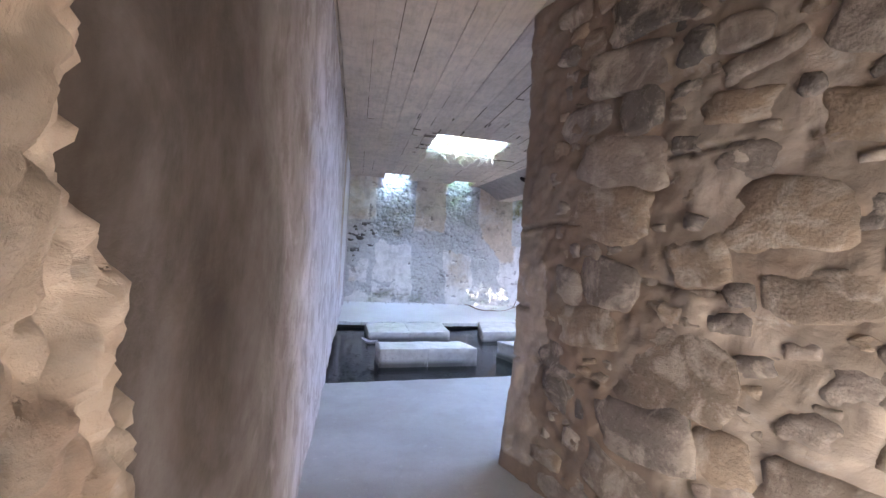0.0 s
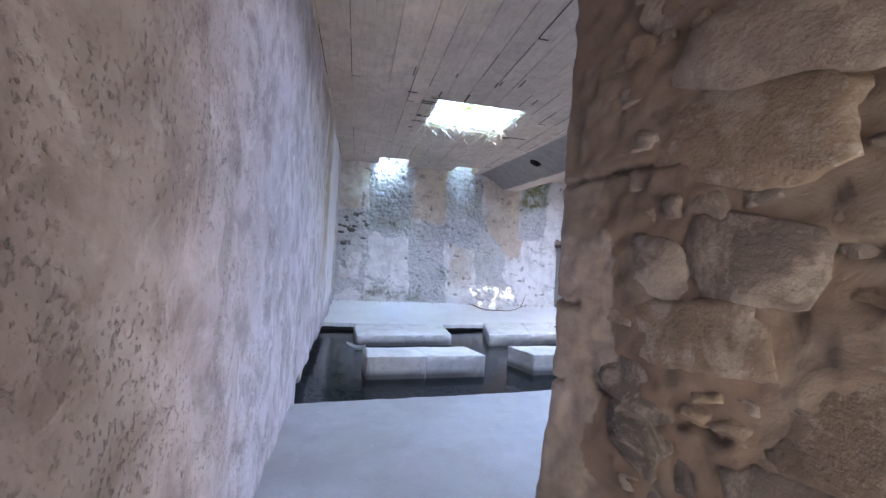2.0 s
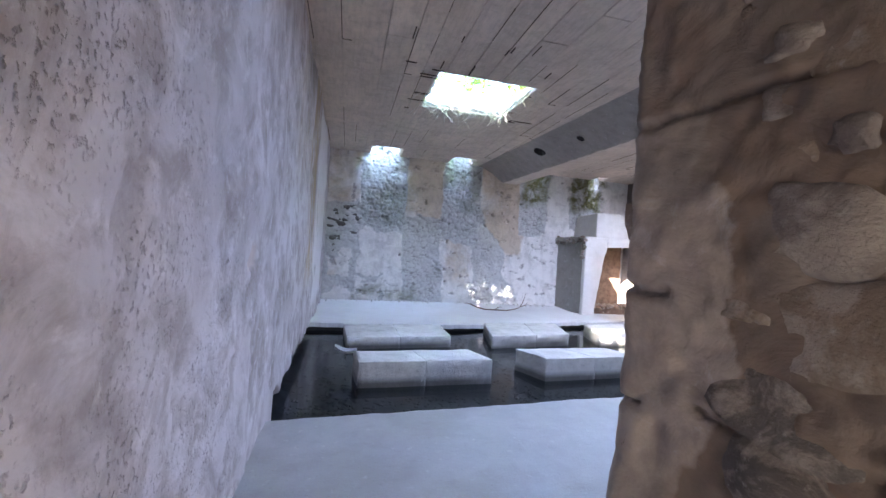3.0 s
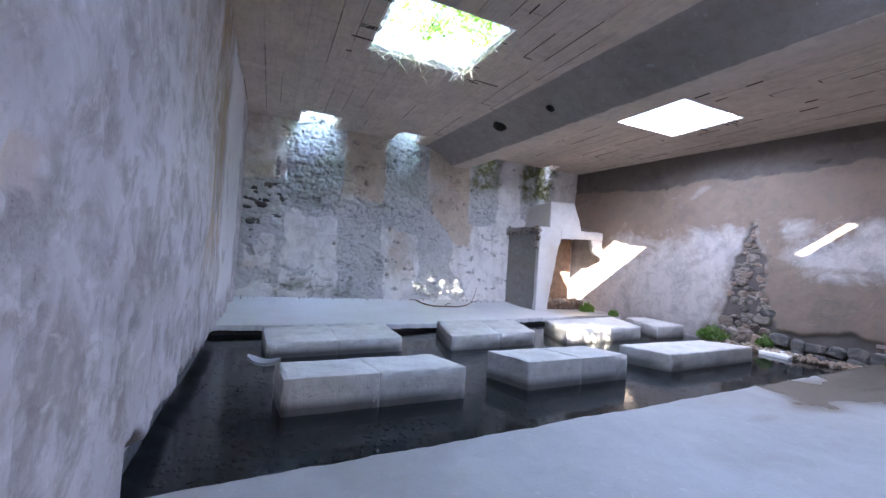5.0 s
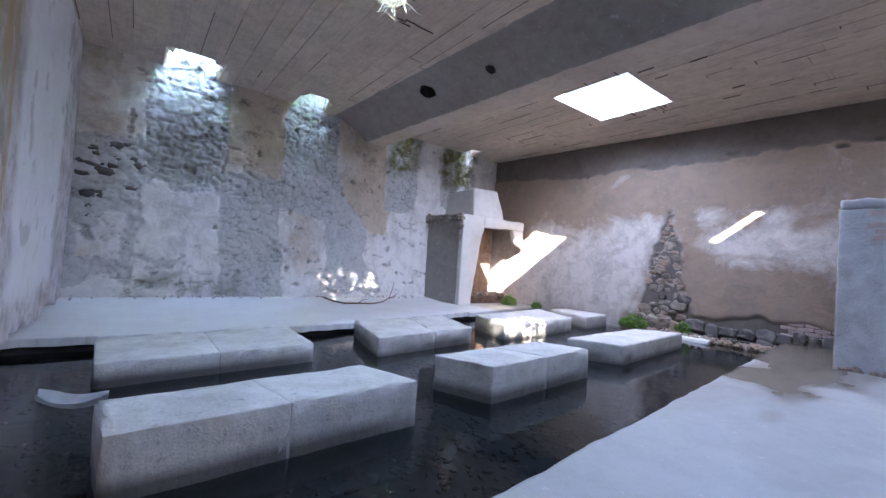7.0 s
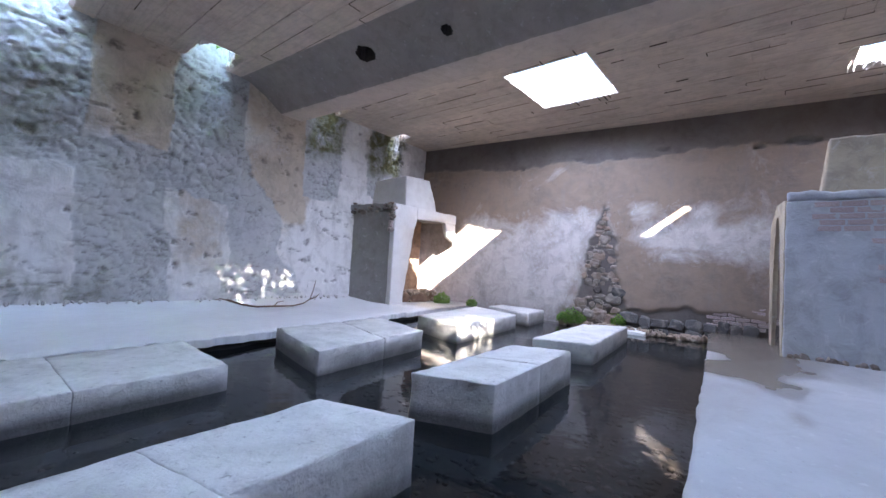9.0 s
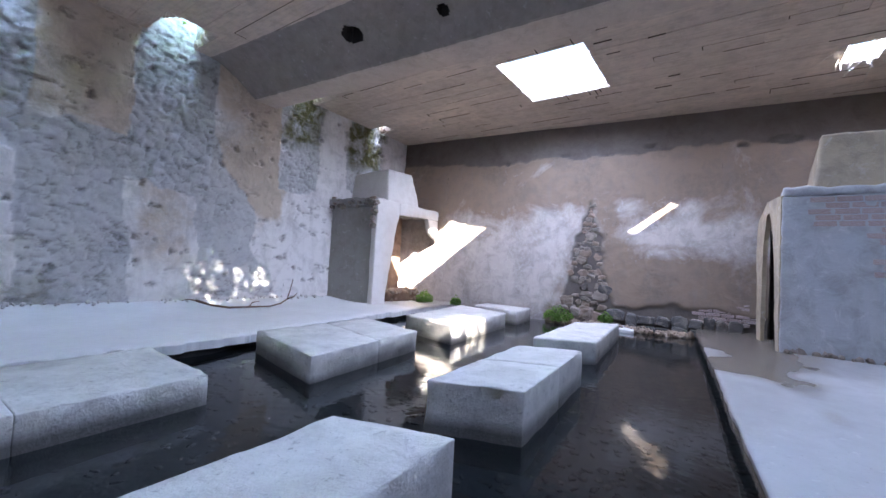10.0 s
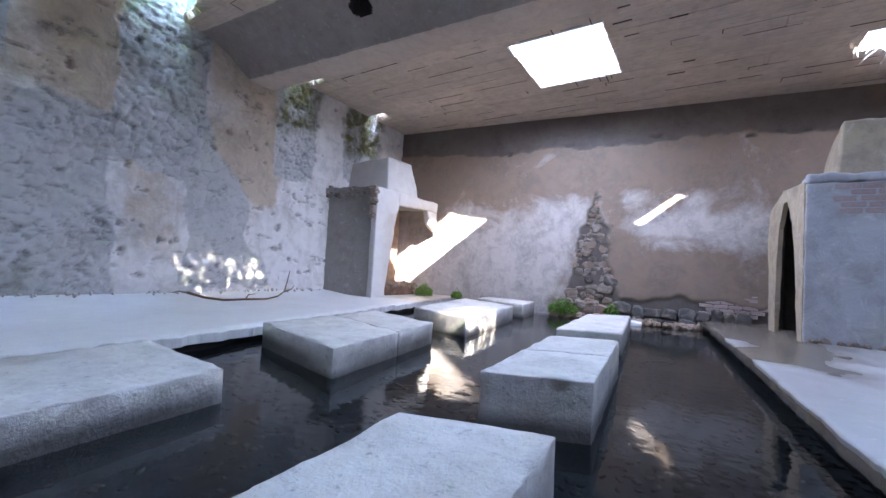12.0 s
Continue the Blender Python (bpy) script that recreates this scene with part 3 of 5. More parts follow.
def right_holes(u, v):
    holes = 0 * u
    for cu, cv, a, b in ((4.2, 3.42, 0.10, 0.03), (5.85, 3.48, 0.10, 0.035), (7.35, 3.36, 0.09, 0.03), (7.95, 3.40, 0.22, 0.06), (2.9, 3.30, 0.06, 0.03)):
        holes = np.maximum(holes, step(1.15, 0.75, ((u - cu) / a) ** 2 + ((v - cv) / b) ** 2 + 0.8 * (fbm(u * 9, v * 9, 50) - 0.5)))
    return holes


def right_relief(u, v):
    return -0.045 * right_bare(u, v) - 0.035 * right_top(u, v) - 0.10 * right_holes(u, v) + 0.03 * (fbm(u * 1.1, v * 1.1, 55) - 0.5) + 0.016 * (fbm(u * 6, v * 6, 56) - 0.5)


def right_tan(u, v):
    n = 0.8 * (fbm(u * 0.8, v * 1.2, 57) - 0.5)
    # the last patch pales the wall under the sun streak, to brighten it by colour
    pale = 0.85 * box_mask(u + n, v + n, -1, 4.4, -1, 2.15, 0.4) + 0.3 * box_mask(u + n, v + 0.5 * n, 3.6, 5.4, 1.4, 2.4, 0.5) + 0.7 * box_mask(u + n, v + 0.4 * n, 5.5, 8.6, 1.2, 1.9, 0.25) + 0.5 * box_mask(u, v, 5.3, 6.7, 1.6, 2.45, 0.15)
    return np.clip(0.95 - pale, 0, 1)


wall_right = structure(wall_sheet("wall_right", RIGHT_A, RIGHT_B, -0.6, TOP + 0.05, 0.034, right_relief, MAT_RIGHT,
                                  [("stone", lambda u, v: np.clip(right_bare(u, v) + 0.9 * right_top(u, v) + right_holes(u, v), 0, 1)), ("tan", right_tan),
                                   ("moss", lambda u, v: 0.9 * box_mask(u + 0.4 * (fbm(u * 3, v * 3, 58) - 0.5), v, 4.0, 5.4, -1, 0.22, 0.1)),
                                   ("pit", lambda u, v: 0.4 * step(0.55, 0.65, fbm(u * 1.5, v * 1.5, 59)))]),
                       "brown-stained plastered wall with a spire of bare rubble", "wall")


def pier_lumps(u, v):
    return 0.05 * (fbm(u * 1.3, v * 1.3, 91) - 0.5) + 0.05 * (fbm(u * 3.5, v * 3.5, 92) - 0.5) * step(0.2, 0.7, u) + 0.045 * (fbm(u * 11, v * 11, 93) - 0.5)


def pier_cracks(u, v):
    """Open bed joints in the masonry."""
    total = 0 * u
    for level, u0, u1, wide, seed in ((2.15, -0.1, 1.25, 0.013, 1), (1.46, -0.1, 0.30, 0.015, 2), (1.78, 1.15, 1.85, 0.014, 3), (2.50, 1.25, 2.2, 0.012, 4), (1.05, 0.4, 1.1, 0.012, 5), (0.96, -0.1, 0.2, 0.012, 6)):
        line = level + 0.10 * (fbm(u * 1.8, u * 0, 150 + seed) - 0.5) + 0.03 * (fbm(u * 9, u * 0, 160 + seed) - 0.5)
        total = total + step(wide * 1.6, wide * 0.5, np.abs(v - line)) * step(u0 - 0.02, u0 + 0.02, u) * step(u1 + 0.02, u1 - 0.02, u) * step(0.30, 0.44, fbm(u * 5, u * 0, 170 + seed))
    return np.clip(total, 0, 1)


def pier_stain_shade(u, v):
    """Brown stain, least on the plastered corner; entrance light at the foot and shade beyond it are painted in."""
    # the step in u darkens the end that the entrance light misses
    stain = 0.35 + 0.5 * step(0.4, 0.65, fbm(u * 1.1, v * 1.1, 95)) + 0.4 * step(2.1, 1.3, u + 0.8 * (fbm(u * 1.5, v * 1.5, 98) - 0.5))
    plain = box_mask(u + 0.35 * (fbm(u * 4, v * 4, 97) - 0.5), v, -0.2, 0.46, 0.15, 2.15, 0.06)
    return stain * (1 - 1.3 * plain) - 0.4 * plain - 0.7 * box_mask(u, v, 1.8, 4, -1, 1.6, 0.4)


def pier_relief(u, v):
    swell = 0.10 * step(1.0, 0.0, v) * step(1.2, 0.0, u)
    round_end = -0.16 * step(0.16, 0.0, u) ** 2
    return swell + round_end + pier_lumps(u, v) - 0.05 * pier_cracks(u, v)


wall_pier = structure(wall_sheet("wall_pier", PIER_A, PIER_B, -0.05, TOP + 0.05, 0.022, pier_relief, MAT_MORTAR,
                                 [("stone", lambda u, v: 0.6 * step(0.52, 0.6, fbm(u * 3, v * 3, 94))), ("tan", pier_stain_shade),
                                  ("moss", lambda u, v: 0 * u), ("pit", lambda u, v: np.clip(0.35 * step(0.5, 0.6, fbm(u * 2, v * 2, 96)) + pier_cracks(u, v), 0, 1))], depth=0.5),
                      "thick rubble masonry pier in crumbling lime mortar", "wall")

front_bits = [box_data(1.62, 10.2, 2.95, 3.42, -0.6, TOP + 0.05)]
wall_front = structure(new("wall_front", mesh_of("wall_front", *join(front_bits), MAT_MORTAR)), "plain rough rendered wall beside the passage", "wall")
# the passage behind: side wall, door wall with an open doorway
wall_passage = structure(new("wall_passage", mesh_of("wall_passage", *join([box_data(2.3, 2.75, -0.7, 0.3, -0.05, TOP + 0.05)]), MAT_MORTAR)), "plain rough rendered passage wall", "wall")
door_bits = [box_data(-0.8, -0.25, -1.1, -0.7, -0.05, TOP + 0.05), box_data(1.9, 2.75, -1.1, -0.7, -0.05, TOP + 0.05), box_data(-0.25, 1.9, -1.1, -0.7, 2.3, TOP + 0.05)]
wall_entrance = structure(new("wall_entrance", mesh_of("wall_entrance", *join(door_bits), MAT_MORTAR)), "plain rendered wall with an open doorway", "wall")
wall_yard = structure(new("wall_yard", mesh_of("wall_yard", *join([box_data(-6, 8, -9.4, -9.0, -0.05, 7.5)]), MAT_MORTAR)), "plain yard wall outside the doorway", "wall")

# rough stone jamb on the left
def jamb_relief(u, v):
    lumps, joint = rubble(u * 1.3 + 20, v * 0.8)
    edge = 1.41 - 0.15 * step(1.78, 2.02, v) - 0.09 * fbm(v * 9, v * 0, 142) - 0.07 * fbm(v * 31, v * 0, 148) - 0.04 * step(1.7, 1.4, v)
    body = 0.03 * lumps + 0.08 * (fbm(u * 4, v * 3.4, 143) - 0.5) + 0.08 * (fbm(u * 15, v * 11, 144) - 0.5) + 0.03 * (fbm(u * 40, v * 30, 149) - 0.5)
    return np.where(u > edge, -0.13, body * step(0.0, -0.05, u - edge) - 0.04 * step(-0.10, 0.0, u - edge))


jamb = structure(wall_sheet("wall_jamb", (-0.28, -0.69), (-0.28, 0.72), -0.02, TOP, 0.013, jamb_relief, MAT_MORTAR,
                            [("stone", lambda u, v: 0.9 * step(0.48, 0.60, fbm(u * 6, v * 4, 145))), ("tan", lambda u, v: 0.45 + 0.6 * step(0.45, 0.65, fbm(u * 3, v * 2.2, 146))), ("moss", lambda u, v: 0 * u),
                             ("pit", lambda u, v: 0.7 * step(0.5, 0.62, fbm(u * 9, v * 7, 147)))], depth=0.2),
                 "rough pale rubble jamb of the entrance", "wall")

# ---- floors, pool, ground ----
def slab_wet(u, v):
    """Damp stains on the slab."""
    y = EDGE(u) - (1 - v) * (EDGE(u) + 2.9)
    n = 1.1 * (fbm(u * 1.5, y * 2.2, 101, 5) - 0.5)
    big = np.clip(1.3 - np.hypot((u - 7.0) / 1.7, (y - 5.72 + 0.06 * (u - 7.0)) / 0.5) + n, 0, 1)
    strip = box_mask(u + n, y + 0.3 * n, 7.0, 10.5, 5.5, 7, 0.12)
    small = 0.3 * np.clip(1.1 - np.hypot((u - 4.5) / 0.34, (y - 5.5) / 0.10) + 1.6 * n, 0, 1)
    smear = 0.28 * step(0.50, 0.68, fbm(u * 0.9, y * 1.6, 106, 5))
    return np.clip(0.95 * step(0.05, 0.45, (big + small + strip) * (0.6 + 0.8 * fbm(u * 2.2, y * 3, 105))) + smear, 0, 1)


def EDGE(x):
    return 5.64 + 0.092 * (x - LEFT)


def slab_place(u, v):
    edge = EDGE(u)
    y = edge - (1 - v) * (edge + 2.9)
    lip = step(0.996, 1.0, v)
    y = y + 0.03 * (fbm(u * 5, v * 0, 103) - 0.5) * step(0.97, 1.0, v)
    return u, y, 0.016 * (fbm(u * 0.8, y * 0.8, 102) - 0.5) - 0.02 * lip * fbm(u * 7, v * 0, 104) + 0.06 * step(6.2, 7.2, u) * step(5.8, 5.5, y)


floor = structure(sheet("floor", np.linspace(-0.6, 10.3, 230), np.concatenate([np.linspace(0, 0.9, 150), np.linspace(0.905, 1, 30)]), slab_place, MAT_FLOOR, 0.09, (0, 0, -1), [("wet", slab_wet)]),
                  "smooth pale cement slab with damp stains", "floor")


def shore(x):
    return np.interp(x, [-0.6, 2.45, 4.67, 7.0, 10.0], [10.14, 10.24, 10.68, 11.15, 11.5])


def platform_place(u, v):
    y0 = shore(u) + (0.07 * (fbm(u * 4, v * 0, 111) - 0.5) + 0.02 * (fbm(u * 13, v * 0, 114) - 0.5)) * step(0.05, 0, v)
    y = y0 + (13.45 - y0) * v
    return u, y, 0.10 * step(0.55, 1.0, v) + 0.02 * (fbm(u * 1.2, y * 1.2, 112) - 0.5) - 0.05 * step(0.03, 0.0, v) * fbm(u * 6, v * 0, 113)


platform = structure(sheet("floor_platform", np.linspace(-0.6, 9.2, 420), np.linspace(0, 1, 90), platform_place, MAT_PLATFORM, 0.08, (0, 0, -1), [("wet", lambda u, v: 0.8 * box_mask(u, v, 7.2, 9.5, -1, 0.4, 0.3))], 0.0),
                     "pale dusty cement platform along the back wall", "floor")

def pool_side(name, edge, back, x0, x1, seed, inset=0.10, material=None):
    """The rough dark side of the pool, set back under the lip of the slab."""
    n = 90
    pts = []
    for i in range(n + 1):
        x = x0 + (x1 - x0) * i / n
        for k in range(6):
            z = -0.085 - 0.5 * k / 5
            pts.append((x, edge(x) + (0.05 + 0.06 * noise.noise(Vector((x * 3, z * 5, seed)))) * back + inset * back, z))
    faces = [(i * 6 + k, (i + 1) * 6 + k, (i + 1) * 6 + k + 1, i * 6 + k + 1) for i in range(n) for k in range(5)]
    m = len(pts)
    for i in range(n + 1):
        x = x0 + (x1 - x0) * i / n
        pts += [(x, edge(x) + 0.6 * back, -0.085), (x, edge(x) + 0.6 * back, -0.585)]
    for i in range(n):
        a, b = m + 2 * i, m + 2 * i + 2
        faces += [(i * 6, a, b, (i + 1) * 6), (a, a + 1, b + 1, b), (i * 6 + 5, (i + 1) * 6 + 5, b + 1, a + 1)]
    return structure(new(name, mesh_of(name, pts, faces, material or MAT_EARTH, True)), "rough dark wet side of the pool", "wall")


pool_side("wall_pool_front", EDGE, -1, -0.6, 10.3, 1)
pool_side("wall_pool_back", lambda x: float(shore(x)), 1, -0.6, 9.4, 2, 0.03)
structure(sheet("floor_pool", np.linspace(-0.8, 10.3, 110), np.linspace(5.2, 12, 70), lambda u, v: (u, v, POOL + 0.05 * (fbm(u * 2, v * 2, 121) - 0.5)), MAT_EARTH, 0.2, (0, 0, -1)),
                       "dark silty pool bed", "floor")
water = structure(new("water", mesh_of("water", [(-0.5, 5.4, WATER), (10.2, 5.4, WATER), (10.2, 11.9, WATER), (-0.5, 11.9, WATER)], [(0, 1, 2, 3)], MAT_WATER)), "still dark clear water in the washing pool", "water")
water.visible_shadow = False
ground = structure(new("ground", mesh_of("ground", [(-400, -400, -0.75), (400, -400, -0.75), (400, 400, -0.75), (-400, 400, -0.75)], [(0, 1, 2, 3)], MAT_GROUND)), "bare earth round the building", "ground")
yard = structure(new("ground_yard", mesh_of("ground_yard", *box_data(-6, 8, -9.0, -2.92, -0.3, -0.01), MAT_GROUND)), "bare earth yard outside the doorway", "ground")

# ---- roof ----
def cut_rects(x0, x1, y0, y1, holes):
    """The rectangle less the holes, as rectangles."""
    xs = sorted({x0, x1, *[min(max(v, x0), x1) for h in holes for v in h[:2]]})
    out = []
    for a, b in zip(xs, xs[1:]):
        if b - a < 1e-4:
            continue
        spans, mid = [(y0, y1)], (a + b) / 2
        for h in holes:
            if h[0] < mid < h[1]:
                spans = [s for lo, hi in spans for s in ((lo, min(hi, h[2])), (max(lo, h[3]), hi)) if s[1] - s[0] > 1e-4]
        out += [(a, b, lo, hi) for lo, hi in spans]
    return out


PITS = [(4.22, 4.48, 10.14, 10.48), (4.42, 4.58, 8.82, 9.00)]      # broken spots over the beam's haunch
ROOF_HOLES = [*SKYLIGHTS.values(), *FLUES.values(), *PITS]


def beam_x(y):
    return 4.60 + (13.2 - y) * 0.058


def build_ceiling():
    rng = random.Random(5)
    pieces, rust_and_joints, seams = [], [], []
    x = -0.62
    while x < 10.25:
        w = rng.uniform(0.24, 0.36)
        seams.append(x)
        ends = [-2.9] + sorted(rng.uniform(-2.5, 13) for _ in range(3)) + [13.3]
        for y0, y1 in zip(ends, ends[1:]):
            z = TOP + rng.uniform(0, 0.007)
            slack = rng.choice((0.003, 0.003, 0.004, 0.006))
            for a, b, c, d in cut_rects(x + slack, x + w - 0.003, y0 + 0.004, y1 - 0.004, ROOF_HOLES):
                pieces.append(box_data(a, b, c, d, z, TOP + 0.07))
        x += w
    for a, b, c, d in cut_rects(-0.7, 10.3, -2.95, 13.35, ROOF_HOLES):
        pieces.append(box_data(a, b, c, d, TOP + 0.05, TOP + 0.15))
    n = len(pieces)
    # bars of rusty reinforcement that show through
    for key in ("a", "b"):
        x0, x1, y0, y1 = SKYLIGHTS[key]
        for k in range(14 if key == "a" else 7):
            y = rng.uniform(y0 - 0.25, y1 + 0.3)
            start = rng.choice((x0 - rng.uniform(0.1, 0.5), x1 + rng.uniform(-0.02, 0.5)))
            size = rng.uniform(0.06, 0.28)
            if y0 < y < y1:
                start = x0 - size if rng.random() < 0.5 else x1
            rust_and_joints.append(box_data(start, start + size, y, y + 0.012, TOP - 0.008, TOP + 0.02))
        for k in range(8):
            xx, y = rng.uniform(x0 - 0.6, x1 + 0.7), y0 - rng.uniform(0.3, 1.2)
            rust_and_joints.append(box_data(xx, xx + 0.012, y, y + rng.uniform(0.1, 0.3), TOP - 0.008, TOP + 0.02))
    # dark strips laid on for the shade in open board joints, with short breaks across them
    for seam in seams:
        y = 2.5 + rng.uniform(0, 1.2)
        near = seam < 4.0
        while y < 12.2:
            run = rng.uniform(0.25, 1.6 if near else 1.1)
            inside = any(h[0] - 0.02 < seam < h[1] + 0.02 and h[2] - run < y < h[3] for h in ROOF_HOLES)
            if rng.random() < (0.4 if near else 0.5) and not inside and not 4.0 < seam < 5.3:
                wide = rng.uniform(0.002, 0.007)
                rust_and_joints.append(box_data(seam - wide, seam + wide * 0.4, y, y + run, TOP - 0.002, TOP + 0.02))
                if rng.random() < 0.25:
                    rust_and_joints.append(box_data(seam, seam + rng.uniform(0.06, 0.22), y + run, y + run + rng.uniform(0.006, 0.014), TOP - 0.002, TOP + 0.02))
            y += run + rng.uniform(0.1, 0.7)
    verts, faces = join(pieces + rust_and_joints)
    me = mesh_of("ceiling", verts, faces, [MAT_CEILING, MAT_RUST])
    me.polygons.foreach_set("material_index", [0] * (6 * n) + [1] * (6 * len(rust_and_joints)))
    return structure(new("ceiling", me), "board-marked concrete roof slab with rusty reinforcement showing", "ceiling")


build_ceiling()

def build_beam():
    """The beam across the room: a sloped haunch with two broken pits, and a chipped lower edge."""
    ys = np.linspace(2.9, 13.35, 420)
    haunch = 32
    shape = [(-0.82 + 0.82 * k / (haunch - 1), 0.004 - 0.404 * (k / (haunch - 1)) ** 1.4) for k in range(haunch)]
    shape += [(0.03, -0.41), (0.15, -0.41), (0.30, -0.41), (0.43, -0.41), (0.46, -0.38), (0.46, 0.03), (-0.82, 0.03)]
    pits = [(10.31, -0.43, 0.15, 0.105), (8.91, -0.36, 0.07, 0.05)]
    verts, faces, n, deep = [], [], len(shape), set()
    for y in ys:
        c = beam_x(y)
        chip = 0.035 * max(0, noise.noise(Vector((3, y * 3.1, 1)))) + 0.012 * noise.noise(Vector((0, y * 14, 1)))
        for k, (dx, dz) in enumerate(shape):
            push = 0.010 * noise.fractal(Vector((dx * 6, y * 6, dz * 6)), 1.0, 2.0, 3)
            lift = 0.0
            if 1 < k < haunch - 2:
                lift += 0.5 * push
                for py, px, a, b in pits:
                    wob = 1 + 0.6 * noise.noise(Vector((y * 9, dx * 9, 2)))
                    if ((y - py) / a) ** 2 + ((dx - px) / b) ** 2 < wob:
                        lift += 0.34
                        deep.add(len(verts))
            if k in (haunch - 1, haunch):
                dz, push = dz + chip, push + chip * 0.8
            if haunch <= k < haunch + 4:
                lift = 0.5 * push
            verts.append((c + dx + (push if k < haunch + 4 else 0), y, TOP + dz + lift))
    for i in range(len(ys) - 1):
        for k in range(n):
            j = (k + 1) % n
            faces.append((i * n + k, (i + 1) * n + k, (i + 1) * n + j, i * n + j))
    faces += [tuple(range(n)), tuple((len(ys) - 1) * n + k for k in range(n - 1, -1, -1))]
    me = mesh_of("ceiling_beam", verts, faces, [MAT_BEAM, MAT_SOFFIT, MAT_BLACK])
    # underside and worn edge get the lit tone, the rest the shaded one
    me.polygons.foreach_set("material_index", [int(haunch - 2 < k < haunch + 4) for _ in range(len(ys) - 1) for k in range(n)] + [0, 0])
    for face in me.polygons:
        if any(v in deep for v in face.vertices):      # depth of the pits painted black
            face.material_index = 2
    return structure(new("ceiling_beam", me), "cast concrete roof beam with a sloped haunch, pits and a chipped edge", "beam")


build_beam()

# ---- washing stones ----
def wet_foot(me, level):
    """The dark tide mark left by the water, as an attribute."""
    co = np.empty(len(me.vertices) * 3)
    me.vertices.foreach_get("co", co)
    co = co.reshape(-1, 3)
    edge = level + 0.075 + 0.08 * (fbm(co[:, 0] * 2.5, co[:, 1] * 2.5, 131) - 0.5)
    me.attributes.new("wet", "FLOAT", "POINT").data.foreach_set("value", step(0.025, -0.025, co[:, 2] - edge).astype(np.float32))


def washing_stone(corners, top, label, joint=None, seed=1):
    cx, cy = sum(p[0] for p in corners) / 4, sum(p[1] for p in corners) / 4
    ob = thing("washing_stone", label, "washing stone", (cx, cy, POOL), "washing stones in the pool")
    local = [(x - cx, y - cy) for x, y in corners]

    def along(k, s):
        a, b = (0, 1) if k == 0 else (3, 2)
        return tuple(local[a][i] + (local[b][i] - local[a][i]) * s for i in (0, 1))
    cuts = [(0, joint - 0.0005), (joint + 0.0005, 1)] if joint else [(0, 1)]
    for a, b in cuts:
        bm = bmesh.new()
        prism(bm, [along(0, a), along(0, b), along(1, b), along(1, a)], -0.05, top - POOL)
        weather(bm, 6, 0.009, seed, 0.026 if not joint else 0.009, 0.05)
        half = part("slab" if joint else "body", bm, MAT_BLOCK, ob, smooth=True)
        wet_foot(half.data, WATER - POOL)
    if joint:
        bm = bmesh.new()
        ends = [(Vector(along(0, t)), Vector(along(1, t))) for t in (joint - 0.03, joint + 0.03)]
        ring = [ends[0][0].lerp(ends[0][1], 0.006), ends[1][0].lerp(ends[1][1], 0.006), ends[1][0].lerp(ends[1][1], 0.994), ends[0][0].lerp(ends[0][1], 0.994)]
        prism(bm, [tuple(p) for p in ring], -0.04, top - POOL - 0.015)
        core = part("core", bm, MAT_BLOCK, ob)
        wet_foot(core.data, WATER - POOL)
    return ob


washing_stone([(0.35, 8.76), (2.18, 8.96), (2.22, 10.06), (0.29, 9.86)], 0.02, "low wide grey concrete washing stone standing in water", 0.49, 1)
washing_stone([(0.48, 6.90), (2.24, 7.00), (2.06, 7.55), (0.43, 7.42)], 0.14, "long grey concrete washing stone with a cross joint", 0.48, 3)
washing_stone([(2.93, 8.86), (4.66, 9.14), (4.98, 10.30), (3.22, 10.16)], 0.05, "broad pale concrete washing stone with chipped corners", 0.55, 5)
washing_stone([(3.05, 7.05), (4.69, 7.19), (4.42, 7.72), (2.83, 7.60)], 0.14, "grey concrete washing stone with rough pitted sides", 0.5, 7)
washing_stone([(5.28, 9.06), (7.46, 9.34), (7.98, 10.60), (5.60, 10.12)], 0.08, "broad concrete washing stone catching specks of sun", None, 9)
washing_stone([(5.66, 7.31), (7.99, 7.54), (7.46, 8.10), (5.36, 7.96)], 0.08, "far grey concrete washing stone standing in water", None, 11)
washing_stone([(7.95, 9.35), (8.98, 9.50), (9.00, 10.60), (8.30, 10.50)], 0.08, "small pale washing stone against the stained wall", None, 13)

